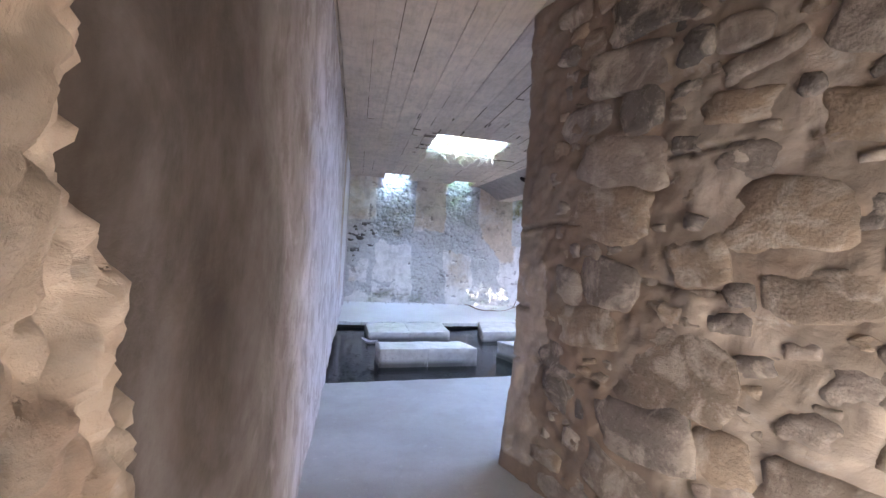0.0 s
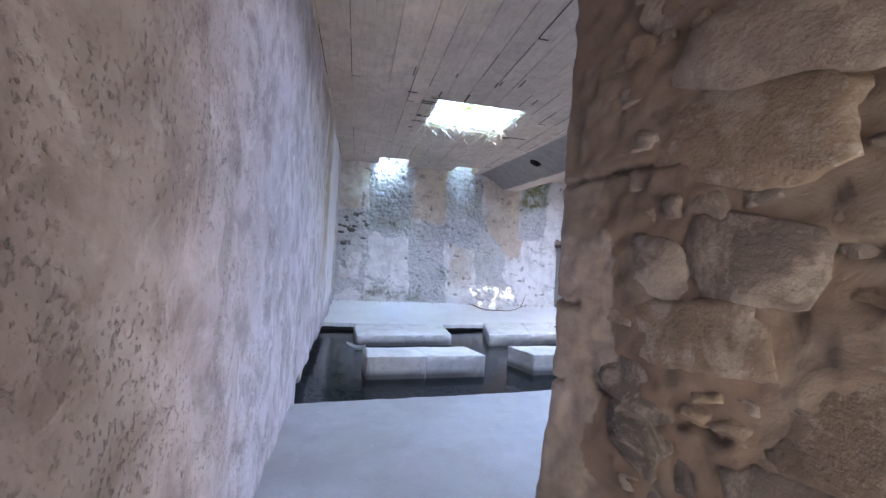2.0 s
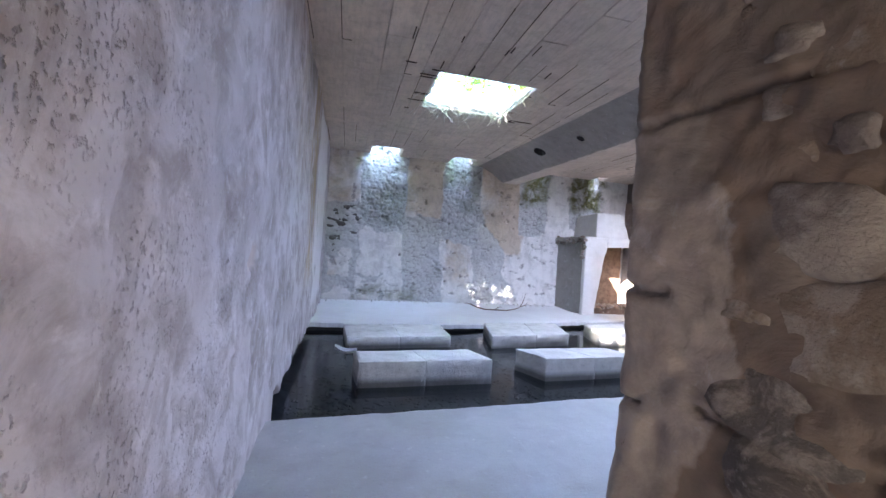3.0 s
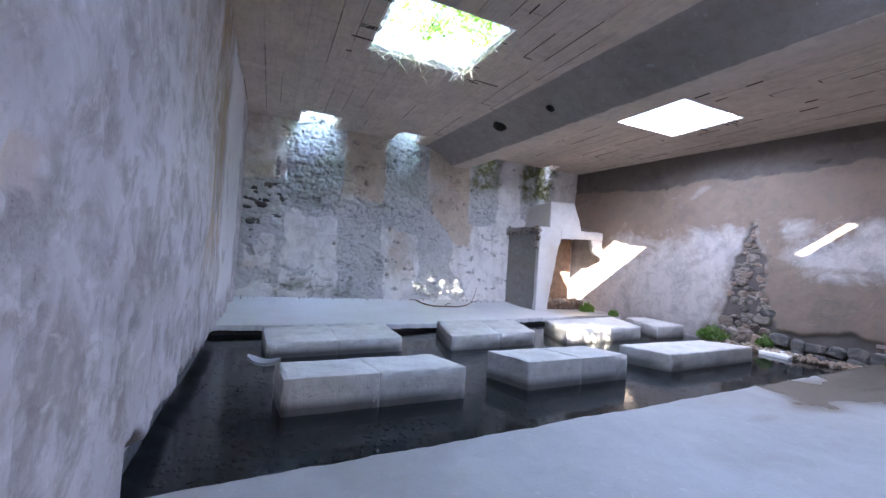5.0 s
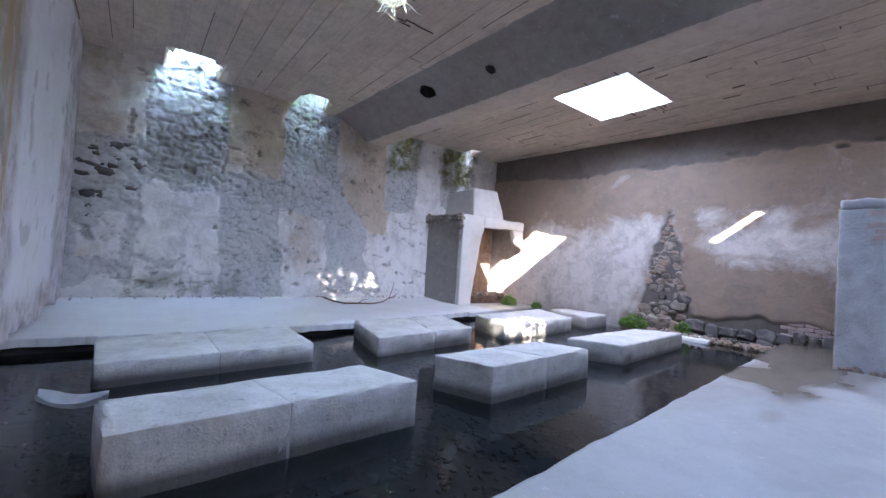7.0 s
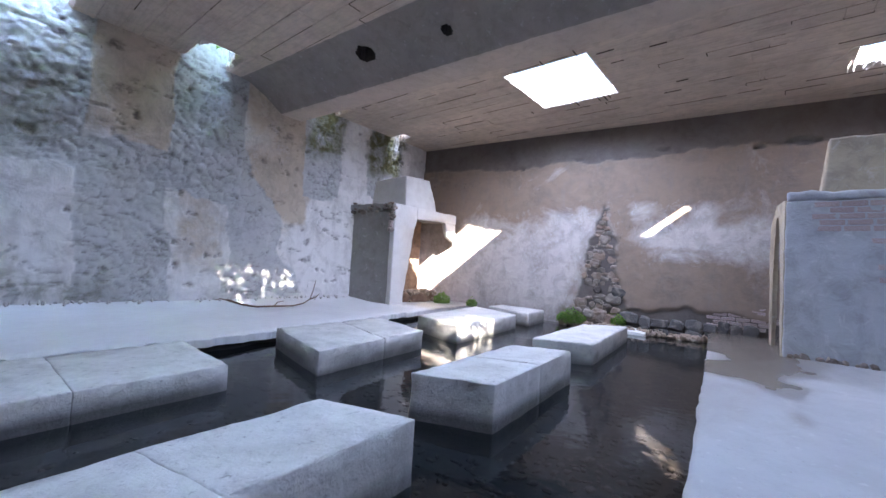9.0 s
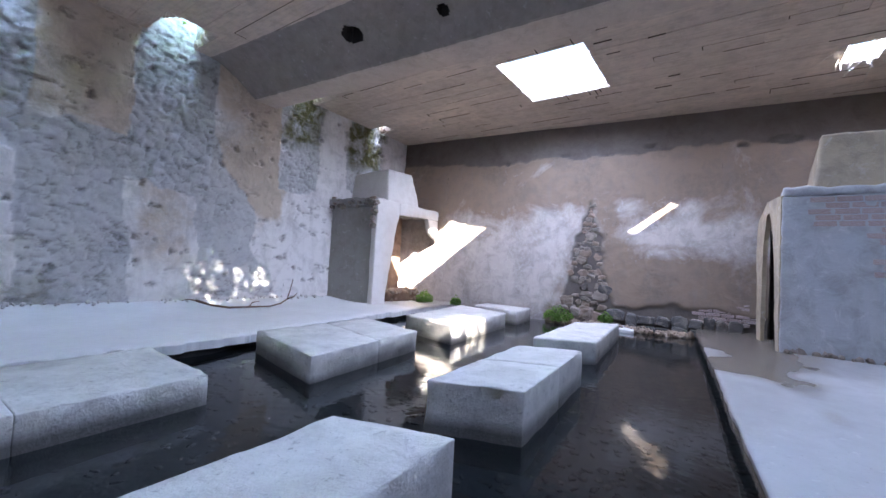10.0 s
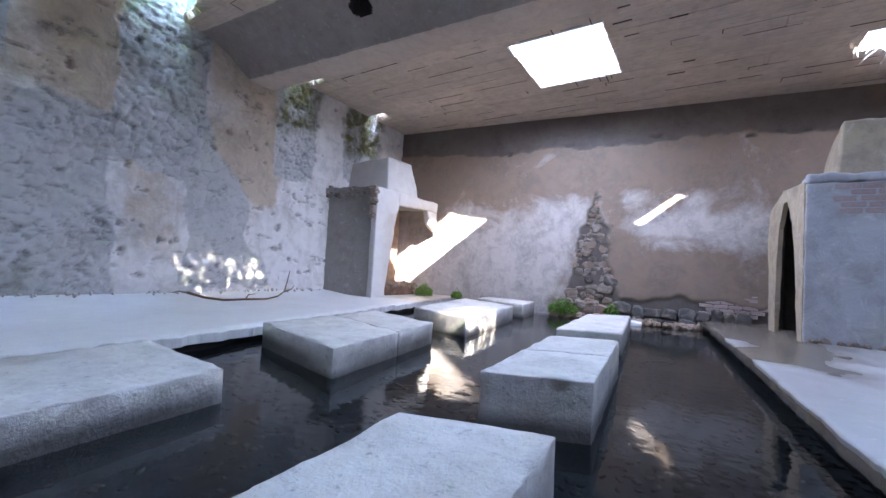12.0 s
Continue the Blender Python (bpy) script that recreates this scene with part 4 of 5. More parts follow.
# ---- hearth against the back wall ----
def build_hearth():
    ob = thing("hearth", "whitewashed masonry hearth with tapering hood and slanted opening", "hearth", (7.8, 12.6, 0.0))
    o = Vector((-7.8, -12.6, 0))

    def add(name, corners, z0, z1, mat, cut=4, amount=0.012, bevel=0.02, label="", seed=1):
        bm = bmesh.new()
        prism(bm, [(x + o.x, y + o.y) for x, y in corners], z0, z1)
        weather(bm, cut, amount, seed, bevel)
        return part(name, bm, mat, ob, label, True)

    def slanted(name, outline, y0, y1, mat, label="", seed=1):
        """A piece with its outline in x and z, from y0 to y1."""
        bm = bmesh.new()
        a = [bm.verts.new((x + o.x, y0 + o.y, z)) for x, z in outline]
        b = [bm.verts.new((x + o.x, y1 + o.y, z)) for x, z in outline]
        bm.faces.new(a)
        bm.faces.new(b[::-1])
        for i in range(len(outline)):
            k = (i + 1) % len(outline)
            bm.faces.new((a[k], a[i], b[i], b[k]))
        weather(bm, 4, 0.012, seed, 0.018)
        return part(name, bm, mat, ob, label, True)

    add("side_wall", [(6.80, 12.16), (6.98, 12.16), (6.72, 13.25), (6.52, 13.25)], -0.02, 2.02, MAT_RENDER, 5, 0.014, 0.02, "grey cement side wall", 2)
    slanted("left_jamb", [(6.76, -0.02), (7.14, -0.02), (7.17, 0.4), (7.27, 1.0), (7.36, 1.6), (7.46, 1.90), (7.46, 2.2), (6.76, 2.2)], 12.02, 12.16, MAT_LIME, "whitewashed tapering jamb", 3)
    slanted("lintel", [(7.465, 1.93), (8.50, 1.99), (8.92, 1.97), (8.92, 2.2), (7.465, 2.2)], 12.03, 12.17, MAT_LIME, "whitewashed lintel", 4)
    slanted("corbel", [(8.66, 1.62), (8.95, 1.50), (8.92, 1.968), (8.50, 1.985)], 12.04, 12.18, MAT_LIME, "whitewashed corbel at the wall", 5)
    add("top_slab", [(6.66, 12.20), (8.90, 12.20), (8.86, 13.2), (6.42, 13.2)], 2.03, 2.18, MAT_RENDER, 5, 0.03, 0.02, "crumbling rubble top", 6)
    hood = bmesh.new()
    lo = [(7.12, 12.08), (8.22, 12.10), (8.45, 13.2), (7.05, 13.2)]
    hi = [(7.16, 12.16), (7.98, 12.18), (8.05, 13.2), (7.16, 13.2)]
    a = [hood.verts.new((x + o.x, y + o.y, 2.19)) for x, y in lo]
    b = [hood.verts.new((x + o.x, y + o.y, z)) for (x, y), z in zip(hi, (2.90, 2.94, 2.96, 2.86))]
    hood.faces.new(a[::-1])
    hood.faces.new(b)
    for i in range(4):
        hood.faces.new((a[i], a[(i + 1) % 4], b[(i + 1) % 4], b[i]))
    weather(hood, 4, 0.012, 7, 0.02)
    part("hood", hood, MAT_LIME, ob, "pale rendered tapering hood", True)
    add("back_lining", [(7.0, 12.95), (8.62, 12.95), (8.62, 13.1), (6.9, 13.1)], -0.02, 2.02, MAT_SOOT, 4, 0.02, 0.02, "soot-stained clay lining", 8)
    add("hearth_bed", [(7.18, 12.3), (8.6, 12.3), (8.7, 12.94), (7.05, 12.94)], -0.02, 0.22, MAT_SOOT, 4, 0.05, 0.05, "burnt earth bed", 9)
    stones, red = stone_meshes("brick", 3, MAT_GREY_STONE, 2, 4), stone_meshes("brick", 3, MAT_BRICK, 2, 6)
    rng = random.Random(12)
    for k in range(46):
        s = new("brick", (stones if k < 38 else red)[k % 3])
        if k < 30:      # crumbs along the top of the side wall
            f = rng.random()
            s.location = (6.70 - 0.22 * f + rng.uniform(-0.06, 0.08) + o.x, 12.12 + 1.0 * f + o.y, rng.uniform(2.0, 2.2))
        else:           # the broken corner beside the jamb
            s.location = (6.74 + rng.uniform(-0.04, 0.06) + o.x, 12.08 + rng.uniform(-0.05, 0.05) + o.y, rng.uniform(1.55, 2.15))
        s.scale = (rng.uniform(0.06, 0.16), rng.uniform(0.06, 0.13), rng.uniform(0.04, 0.10))
        s.rotation_euler = (rng.uniform(-0.4, 0.4), rng.uniform(-0.4, 0.4), rng.uniform(0, 3))
        s.parent = ob
    return ob


build_hearth()

# ---- kiln on the slab ----
def build_kiln():
    ob = thing("kiln", "blue-grey rendered kiln with bare red bricks and ochre front", "kiln", (8.0, 4.6, 0.0))
    o = Vector((-8.0, -4.6, 0))

    def add(name, corners, z0, z1, mat, cut=5, amount=0.016, bevel=0.03, label="", seed=1, chip=0.0):
        bm = bmesh.new()
        prism(bm, [(x + o.x, y + o.y) for x, y in corners], z0, z1)
        weather(bm, cut, amount, seed, bevel, chip)
        return part(name, bm, mat, ob, label, True)

    side = add("side_wall", [(7.225, 3.45), (7.42, 3.45), (7.42, 5.56), (7.225, 5.56)], 0.0, 1.95, MAT_KILN, 6, 0.014, 0.012, "blue-grey rendered side wall", 1)
    add("rim", [(7.21, 3.45), (8.95, 3.45), (8.95, 5.58), (7.23, 5.55)], 1.955, 2.06, MAT_KILN, 6, 0.034, 0.03, "crumbling pale rim", 2, 0.06)
    bm = bmesh.new()
    levels = [0.0, 0.5, 1.05, 1.52, 1.86]
    columns = [[7.25] * 5, [7.42, 7.50, 7.58, 7.74, 7.97], [8.50, 8.48, 8.45, 8.36, 8.13], [8.84, 8.88, 8.93, 8.97, 8.86]]

    def spot(x, z):
        return bm.verts.new((x + o.x, 5.575 + 0.085 * (x - 7.25) + o.y, z))
    grid = [[spot(x, z) for x, z in zip(column, levels)] for column in columns]
    for a, b in ((0, 1), (2, 3)):
        for k in range(4):
            bm.faces.new((grid[a][k], grid[a][k + 1], grid[b][k + 1], grid[b][k]))
    bm.faces.new((grid[0][4], spot(7.26, 1.97), spot(8.15, 2.04), grid[3][4], grid[2][4], grid[1][4]))
    bmesh.ops.recalc_face_normals(bm, faces=bm.faces)
    flip = bm.faces[:][0].normal.y < 0
    bmesh.ops.solidify(bm, geom=bm.faces[:], thickness=-0.055 if flip else 0.055)
    bmesh.ops.triangulate(bm, faces=[f for f in bm.faces if len(f.verts) > 4])
    weather(bm, 4, 0.010, 3, 0)
    part("front", bm, MAT_OCHRE, ob, "ochre front with a narrow slanted opening")
    # black here darkens the kiln's inside as its shade would
    add("inner_wall", [(7.45, 4.6), (8.9, 4.6), (8.9, 4.75), (7.45, 4.75)], 0.0, 1.94, MAT_BLACK, 4, 0.02, 0.02, "sooty inside wall blackened as deep shade", 4)
    add("far_wall", [(8.75, 3.45), (8.94, 3.45), (8.94, 5.56), (8.62, 5.56)], 0.0, 1.94, MAT_BLACK, 4, 0.015, 0.02, "far wall blackened as deep shade", 5)
    hood = bmesh.new()
    lo = [(7.58, 3.5), (8.62, 3.5), (8.62, 5.22), (7.58, 5.22)]
    hi = [(7.64, 3.5), (8.35, 3.5), (8.22, 5.14), (7.62, 5.16)]
    a = [hood.verts.new((x + o.x, y + o.y, 2.06)) for x, y in lo]
    b = [hood.verts.new((x + o.x, y + o.y, z)) for (x, y), z in zip(hi, (2.78, 2.74, 2.68, 2.80))]
    hood.faces.new(a[::-1])
    hood.faces.new(b)
    for i in range(4):
        hood.faces.new((a[i], a[(i + 1) % 4], b[(i + 1) % 4], b[i]))
    weather(hood, 4, 0.015, 6, 0.03)
    part("hood", hood, MAT_OCHRE, ob, "ochre rendered hood with broken top", True)
    # bare bricks where the render has fallen
    bm = bmesh.new()
    bmesh.ops.create_cube(bm, size=1)
    bmesh.ops.bevel(bm, geom=bm.edges[:], offset=0.06, segments=1, affect="EDGES")
    for v in bm.verts:
        v.co += Vector((0.06 * noise.noise(v.co * 3), 0.03 * noise.noise(v.co * 3 + Vector((5, 0, 0))), 0.08 * noise.noise(v.co * 4)))
    brick = bm_mesh("brick", bm, MAT_BRICK)
    rng = random.Random(8)
    for row in range(13):
        z = 1.90 - row * 0.072
        start = 5.22 - 0.06 * (row % 2) - (0.0 if row < 5 else 0.50 + 0.05 * math.sin(row * 1.7)) - 0.10 * rng.random()
        for k in range(7 if row < 5 else 5):
            if rng.random() < 0.14:
                continue
            s = new("brick", brick)
            s.location = (-0.766 + rng.uniform(-0.004, 0.004), start - 0.232 * k + o.y, z)
            s.scale = (0.03, 0.222 * rng.uniform(0.9, 1.0), 0.060)
            s.rotation_euler = (rng.uniform(-0.02, 0.02), 0, rng.uniform(-0.02, 0.02))
            s.parent = ob
    return ob


build_kiln()

# ---- things lying and growing about ----
def build_branch():
    ob = thing("branch", "thin bare brown dead branch lying on the platform", "branch", (4.3, 12.3, 0.02))
    stem = bmesh.new()
    tube(stem, [(-0.62, 0.32, 0.10), (-0.50, 0.10, 0.05), (-0.35, -0.12, 0.03), (-0.1, -0.22, 0.04), (0.25, -0.2, 0.03), (0.55, -0.05, 0.05), (0.78, 0.12, 0.10), (0.92, 0.25, 0.24), (1.02, 0.33, 0.44)], 0.02, 7, 0.35)
    part("stem", stem, MAT_BARK, ob, smooth=True)
    for pts in ([(-0.62, 0.32, 0.10), (-0.72, 0.38, 0.12), (-0.80, 0.36, 0.10)], [(-0.1, -0.22, 0.04), (0.02, -0.10, 0.09), (0.16, -0.06, 0.10)], [(0.78, 0.12, 0.1), (0.9, 0.1, 0.14), (1.0, 0.15, 0.2)]):
        bm = bmesh.new()
        tube(bm, pts, 0.012, 6, 0.4)
        part("twig", bm, MAT_BARK, ob, smooth=True)


build_branch()


def build_tin():
    """A bent sheet that hangs off the washing stone over the water."""
    ob = thing("tin_scoop", "bent pale tin scoop resting against a washing stone", "scoop", (0.42, 7.58, 0.05))
    bm = bmesh.new()
    rows = []
    for i in range(13):
        s = i / 12
        w = 0.13 * (1 - s) ** 0.5 * min(1, 0.35 + 3 * s) + 0.02
        rows.append([bm.verts.new((-0.24 + 0.30 * s, w * 0.8 * (k / 4), 0.03 + 0.05 * (1 - s) ** 2 - 0.03 * math.sin(3.1 * s) + 0.05 * (k / 4) ** 2 + 0.01 * s)) for k in range(-4, 5)])
    for a, b in zip(rows, rows[1:]):
        for k in range(8):
            bm.faces.new((a[k], a[k + 1], b[k + 1], b[k]))
    bmesh.ops.solidify(bm, geom=bm.faces[:], thickness=0.008)
    part("sheet", bm, MAT_TIN, ob, smooth=True)


build_tin()


def tuft(place, radius, height, count, label, seed):
    rng = random.Random(seed)

    def spot():
        r, a = radius * math.sqrt(rng.random()), rng.uniform(0, 6.28)
        return r * math.cos(a), r * math.sin(a), height * rng.random() * (1 - 0.6 * r / radius)
    ob = thing("fern", label, "plant", place)
    leaves = new("leaves", leaf_cloud("leaves", count, spot, 0.028, MAT_FERN, rng))
    leaves.parent = ob
    stems = bmesh.new()
    for k in range(8):
        a = rng.uniform(0, 6.28)
        tube(stems, [(0, 0, -0.02), (radius * 0.4 * math.cos(a), radius * 0.4 * math.sin(a), height * 0.5), (radius * 0.8 * math.cos(a), radius * 0.8 * math.sin(a), height * 0.6)], 0.004, 4)
    part("stems", stems, MAT_FERN, ob)


def flat_stone():
    # a bright patch of sun, added as a white slab
    ob = thing("flat_stone", "flat slab of stone at the waterline, coloured white as if sunlit", "stone", (9.16, 7.78, -0.22))
    bm = bmesh.new()
    prism(bm, [(-0.22, -0.30), (0.16, -0.26), (0.20, 0.30), (-0.16, 0.22)], 0.0, [0.10, 0.14, 0.13, 0.10])
    weather(bm, 4, 0.012, 21, 0.015, 0.03)
    part("body", bm, MAT_SUN_PATCH, ob, smooth=True)


flat_stone()
tuft((8.40, 11.92, 0.0), 0.20, 0.32, 700, "bright green fern at the mouth of the hearth", 1)
tuft((8.58, 11.16, 0.0), 0.13, 0.24, 340, "small green fern on the platform edge", 2)
tuft((9.12, 8.95, -0.12), 0.30, 0.34, 1400, "mossy green fern clump on the waterline rubble", 3)
tuft((9.28, 8.05, -0.05), 0.14, 0.22, 300, "small dark fern among the fallen stones", 4)

# ---- hanging roots, wire mesh and leaves at the roof openings ----
def roots(key, count, seed, label):
    rng = random.Random(seed)
    x0, x1, y0, y1 = (SKYLIGHTS | FLUES)[key]
    ob = thing("hanging_roots", label, "roots", ((x0 + x1) / 2, (y0 + y1) / 2, TOP))
    for k in range(count):
        side = rng.choice("xXYY")
        x = rng.uniform(x0, x1) if side == "Y" else (x0 if side == "x" else x1)
        y = y1 if side == "Y" else rng.uniform(y0, y1)
        p = Vector((x - (x0 + x1) / 2, y - (y0 + y1) / 2, 0.06))
        pts, drift = [tuple(p)], Vector((rng.uniform(-0.06, 0.06), rng.uniform(-0.06, 0.06), 0))
        for i in range(rng.randint(3, 6)):
            p = p + drift + Vector((rng.uniform(-0.02, 0.02), rng.uniform(-0.02, 0.02), -rng.uniform(0.02, 0.075)))
            pts.append(tuple(p))
        bm = bmesh.new()
        tube(bm, pts, rng.uniform(0.003, 0.009), 4, 0.4)
        part("root", bm, MAT_ROOT, ob)


roots("a", 90, 3, "thin pale dry roots hanging from the skylight edge")
roots("c", 14, 4, "pale dry roots on the edge of the opening")
roots("e", 10, 5, "thin pale roots hanging in the roof flue")
roots("g", 10, 6, "thin pale roots hanging in the narrow flue")
roots("h", 10, 7, "thin pale roots hanging in the corner flue")


def rim(name, key, seed, amount=0.035, round_by=0.0):
    """The ragged broken edge round an opening in the roof."""
    x0, x1, y0, y1 = (SKYLIGHTS | FLUES)[key]
    bm = bmesh.new()
    rng = random.Random(seed)
    ring, steps = [], 22
    edge = [(x0 + (x1 - x0) * i / steps, y0) for i in range(steps)] + [(x1, y0 + (y1 - y0) * i / steps) for i in range(steps)] + [(x1 - (x1 - x0) * i / steps, y1) for i in range(steps)] + [(x0, y1 - (y1 - y0) * i / steps) for i in range(steps)]
    cx, cy = (x0 + x1) / 2, (y0 + y1) / 2
    for x, y in edge:
        near = amount * rng.random()
        d = Vector((cx - x, cy - y)).normalized() * near
        px, py = x + d.x, y + d.y
        if round_by and y < y0 + round_by:      # the near corners are broken into an arch
            f = (1 - (y - y0) / round_by) ** 2 * ((x - cx) / (x1 - cx)) ** 2
            py = max(py, y0 + round_by * ((x - cx) / (x1 - cx)) ** 2 * 0.9)
            px = px + (cx - px) * 0.16 * f
        ring.append([bm.verts.new(p) for p in ((x - (cx - x) * 0.03, y - (cy - y) * 0.03, TOP - 0.004 * rng.random() - 0.002), (px, py, TOP + 0.04 + 0.04 * rng.random()), (px, py, TOP + 0.12), (x - (cx - x) * 0.04, y - (cy - y) * 0.04, TOP + 0.145))])
    for a, b in zip(ring, ring[1:] + ring[:1]):
        for k in range(4):
            bm.faces.new((a[k], a[(k + 1) % 4], b[(k + 1) % 4], b[k]))
    structure(new(name, bm_mesh(name, bm, MAT_SOFFIT if round_by else MAT_LIME)), "ragged broken concrete edge of a roof opening", "trim")


def flue_shaft(key):
    """Masonry upstand round a flue, open to the sky."""
    x0, x1, y0, y1 = FLUES[key]
    bits = [box_data(x0 - 0.25, x1 + 0.25, y0 - 0.25, y0 - 0.005, TOP + 0.151, 5.45), box_data(x0 - 0.25, x0 - 0.005, y0 - 0.004, 13.15, TOP + 0.151, 5.45), box_data(x1 + 0.005, x1 + 0.25, y0 - 0.004, 13.15, TOP + 0.151, 5.45)]
    structure(new("trim_shaft", mesh_of("trim_shaft", *join(bits), MAT_RENDER)), "masonry shaft round a roof flue", "trim")


for key in "efgh":
    flue_shaft(key)
for i, key in enumerate("abcd"):
    rim("trim_skylight", key, 20 + i, 0.07)
for i, key in enumerate("efgh"):
    rim("trim_flue", key, 30 + i, 0.07, 0.36 if key in "ef" else 0.15)


def wire_mesh():
    x0, x1, y0, y1 = SKYLIGHTS["a"]
    ob = thing("wire_mesh", "thin rusty reinforcement grid across the skylight", "grid", (0, 0, TOP + 0.16))
    for k in range(8):
        bm = bmesh.new()
        x = x0 + (x1 - x0) * (k + 0.5) / 8
        tube(bm, [(x, y0 - 0.1, 0), (x + 0.01, (y0 + y1) / 2, 0.01), (x, y1 + 0.1, 0)], 0.004, 5, 1)
        part("rod", bm, MAT_RUST, ob)
    for k in range(4):
        bm = bmesh.new()
        y = y0 + (y1 - y0) * (k + 0.5) / 4
        tube(bm, [(x0 - 0.1, y, 0.008), (x1 + 0.1, y, 0.008)], 0.004, 5, 1)
        part("rod", bm, MAT_RUST, ob)


wire_mesh()


def foliage(name, box, count, seed, label):
    rng = random.Random(seed)
    clumps = [(rng.uniform(*box[0]), rng.uniform(*box[1]), rng.uniform(*box[2]), rng.uniform(0.12, 0.3)) for _ in range(max(5, count // 130))]

    def spot():
        x, y, z, r = rng.choice(clumps)
        return rng.gauss(x, r), rng.gauss(y, r), max(rng.gauss(z, r * 0.5), TOP + 0.3)
    tagged(new(name, leaf_cloud(name, count, spot, 0.055, MAT_LEAF, rng)), label, "foliage", kind="stuff")


foliage("foliage_over_skylight", ((0.6, 3.4), (6.9, 9.4), (4.6, 5.2)), 6500, 1, "sunlit green leaves growing over the skylight")
foliage("foliage_on_roof", ((0.5, 2.7), (5.2, 7.05), (4.7, 5.6)), 8000, 5, "sunlit green leaves leaning over the skylight")
foliage("foliage_over_passage", ((2.2, 4.4), (2.9, 5.0), (4.55, 4.9)), 1800, 2, "sunlit green leaves growing over the roof")
foliage("foliage_by_passage", ((1.6, 4.0), (1.4, 4.5), (4.6, 5.5)), 9000, 6, "sunlit green leaves on the roof over the passage")
foliage("foliage_over_flue", ((0.7, 3.6), (12.2, 12.9), (4.7, 5.2)), 2200, 3, "sunlit green leaves round the roof flues")
foliage("foliage_in_flue", ((0.75, 1.5), (12.3, 12.85), (4.4, 4.6)), 420, 7, "pale green leaves hanging in the roof flue")
foliage("foliage_in_flue", ((2.95, 3.5), (12.45, 12.85), (4.4, 4.6)), 320, 8, "pale green leaves hanging in the roof flue")
foliage("foliage_over_corner", ((5.45, 5.8), (12.7, 12.95), (4.15, 4.45)), 320, 4, "sunlit green leaves in the narrow flue")

# ---- rubble crumbs ----
def crumbs(name, spots, material, label, seed, size=(0.02, 0.07)):
    """Small fallen bits of stone, too many to count."""
    rng = random.Random(seed)
    bm = bmesh.new()
    bmesh.ops.create_icosphere(bm, subdivisions=1, radius=1)
    bm.verts.index_update()
    shape = [v.co.copy() for v in bm.verts], [tuple(v.index for v in f.verts) for f in bm.faces]
    bm.free()
    pieces = []
    for x, y, z in spots(rng):
        r = rng.uniform(*size)
        m = Matrix.LocRotScale((x, y, z + 0.3 * r), Euler([rng.uniform(0, 3) for _ in range(3)]), Vector((r, r * rng.uniform(0.5, 1), r * rng.uniform(0.4, 0.8))))
        pieces.append(([m @ (v * (1 + 0.4 * noise.noise(v * 1.4 + Vector((x * 9, y * 9, 0))))) for v in shape[0]], shape[1]))
    tagged(new(name, mesh_of(name, *join(pieces), material)), label, "rubble", kind="stuff")


def back_foot(rng):
    for _ in range(110):
        x = rng.uniform(-0.2, 6.3)
        yield x, 12.92 + 0.026 * x - 0.35 * rng.random() ** 2.5, 0.095


crumbs("fallen_plaster", back_foot, MAT_BLOCK, "grey crumbs of plaster along the back wall", 3, (0.012, 0.04))
crumbs("kiln_rubble", lambda rng: [(7.20 + 0.05 * rng.random(), rng.uniform(3.6, 5.5), 0.06) for _ in range(60)], MAT_GREY_STONE, "rubble and mortar along the foot of the kiln", 4, (0.02, 0.06))
crumbs("hearth_rubble", lambda rng: [(rng.uniform(7.2, 8.7), rng.uniform(12.1, 12.9), 0.2 if rng.random() < 0.6 else 0.02) for _ in range(120)], MAT_STONE, "burnt stones and earth in the hearth", 5, (0.03, 0.09))
crumbs("waterline_rubble", lambda rng: [(9.22 + 0.11 * (9.0 - y) - 0.25 * rng.random(), y, -0.16) for y in [rng.uniform(6.6, 9.2) for _ in range(150)]], MAT_STONE, "small wet stones along the foot of the stained wall", 6, (0.03, 0.10))

# ---- pool bed stones ----
def pebbles():
    rng = random.Random(4)
    shapes = []
    for k in range(6):
        bm = bmesh.new()
        bmesh.ops.create_icosphere(bm, subdivisions=1, radius=1)
        for v in bm.verts:
            v.co *= 1 + 0.5 * noise.noise(v.co * 1.2 + Vector((k * 3, 0, 0)))
        bm.verts.index_update()
        shapes.append(([tuple(v.co) for v in bm.verts], [tuple(v.index for v in f.verts) for f in bm.faces]))
        bm.free()
    pieces = []
    for _ in range(6000):
        v, f = rng.choice(shapes)
        c = Vector((rng.uniform(-0.3, 9.2), 5.7 + 5.2 * rng.random() ** 2.0, POOL + 0.01))
        m = Matrix.LocRotScale(c, Euler((0, 0, rng.uniform(0, 6.28))), Vector((rng.uniform(0.012, 0.045), rng.uniform(0.012, 0.035), rng.uniform(0.008, 0.022))))
        pieces.append(([m @ Vector(p) for p in v], f))
    tagged(new("pool_pebbles", mesh_of("pool_pebbles", *join(pieces), MAT_PEBBLE, True)), "dark pebbles and grit on the pool bed", "pebbles", kind="stuff")


pebbles()

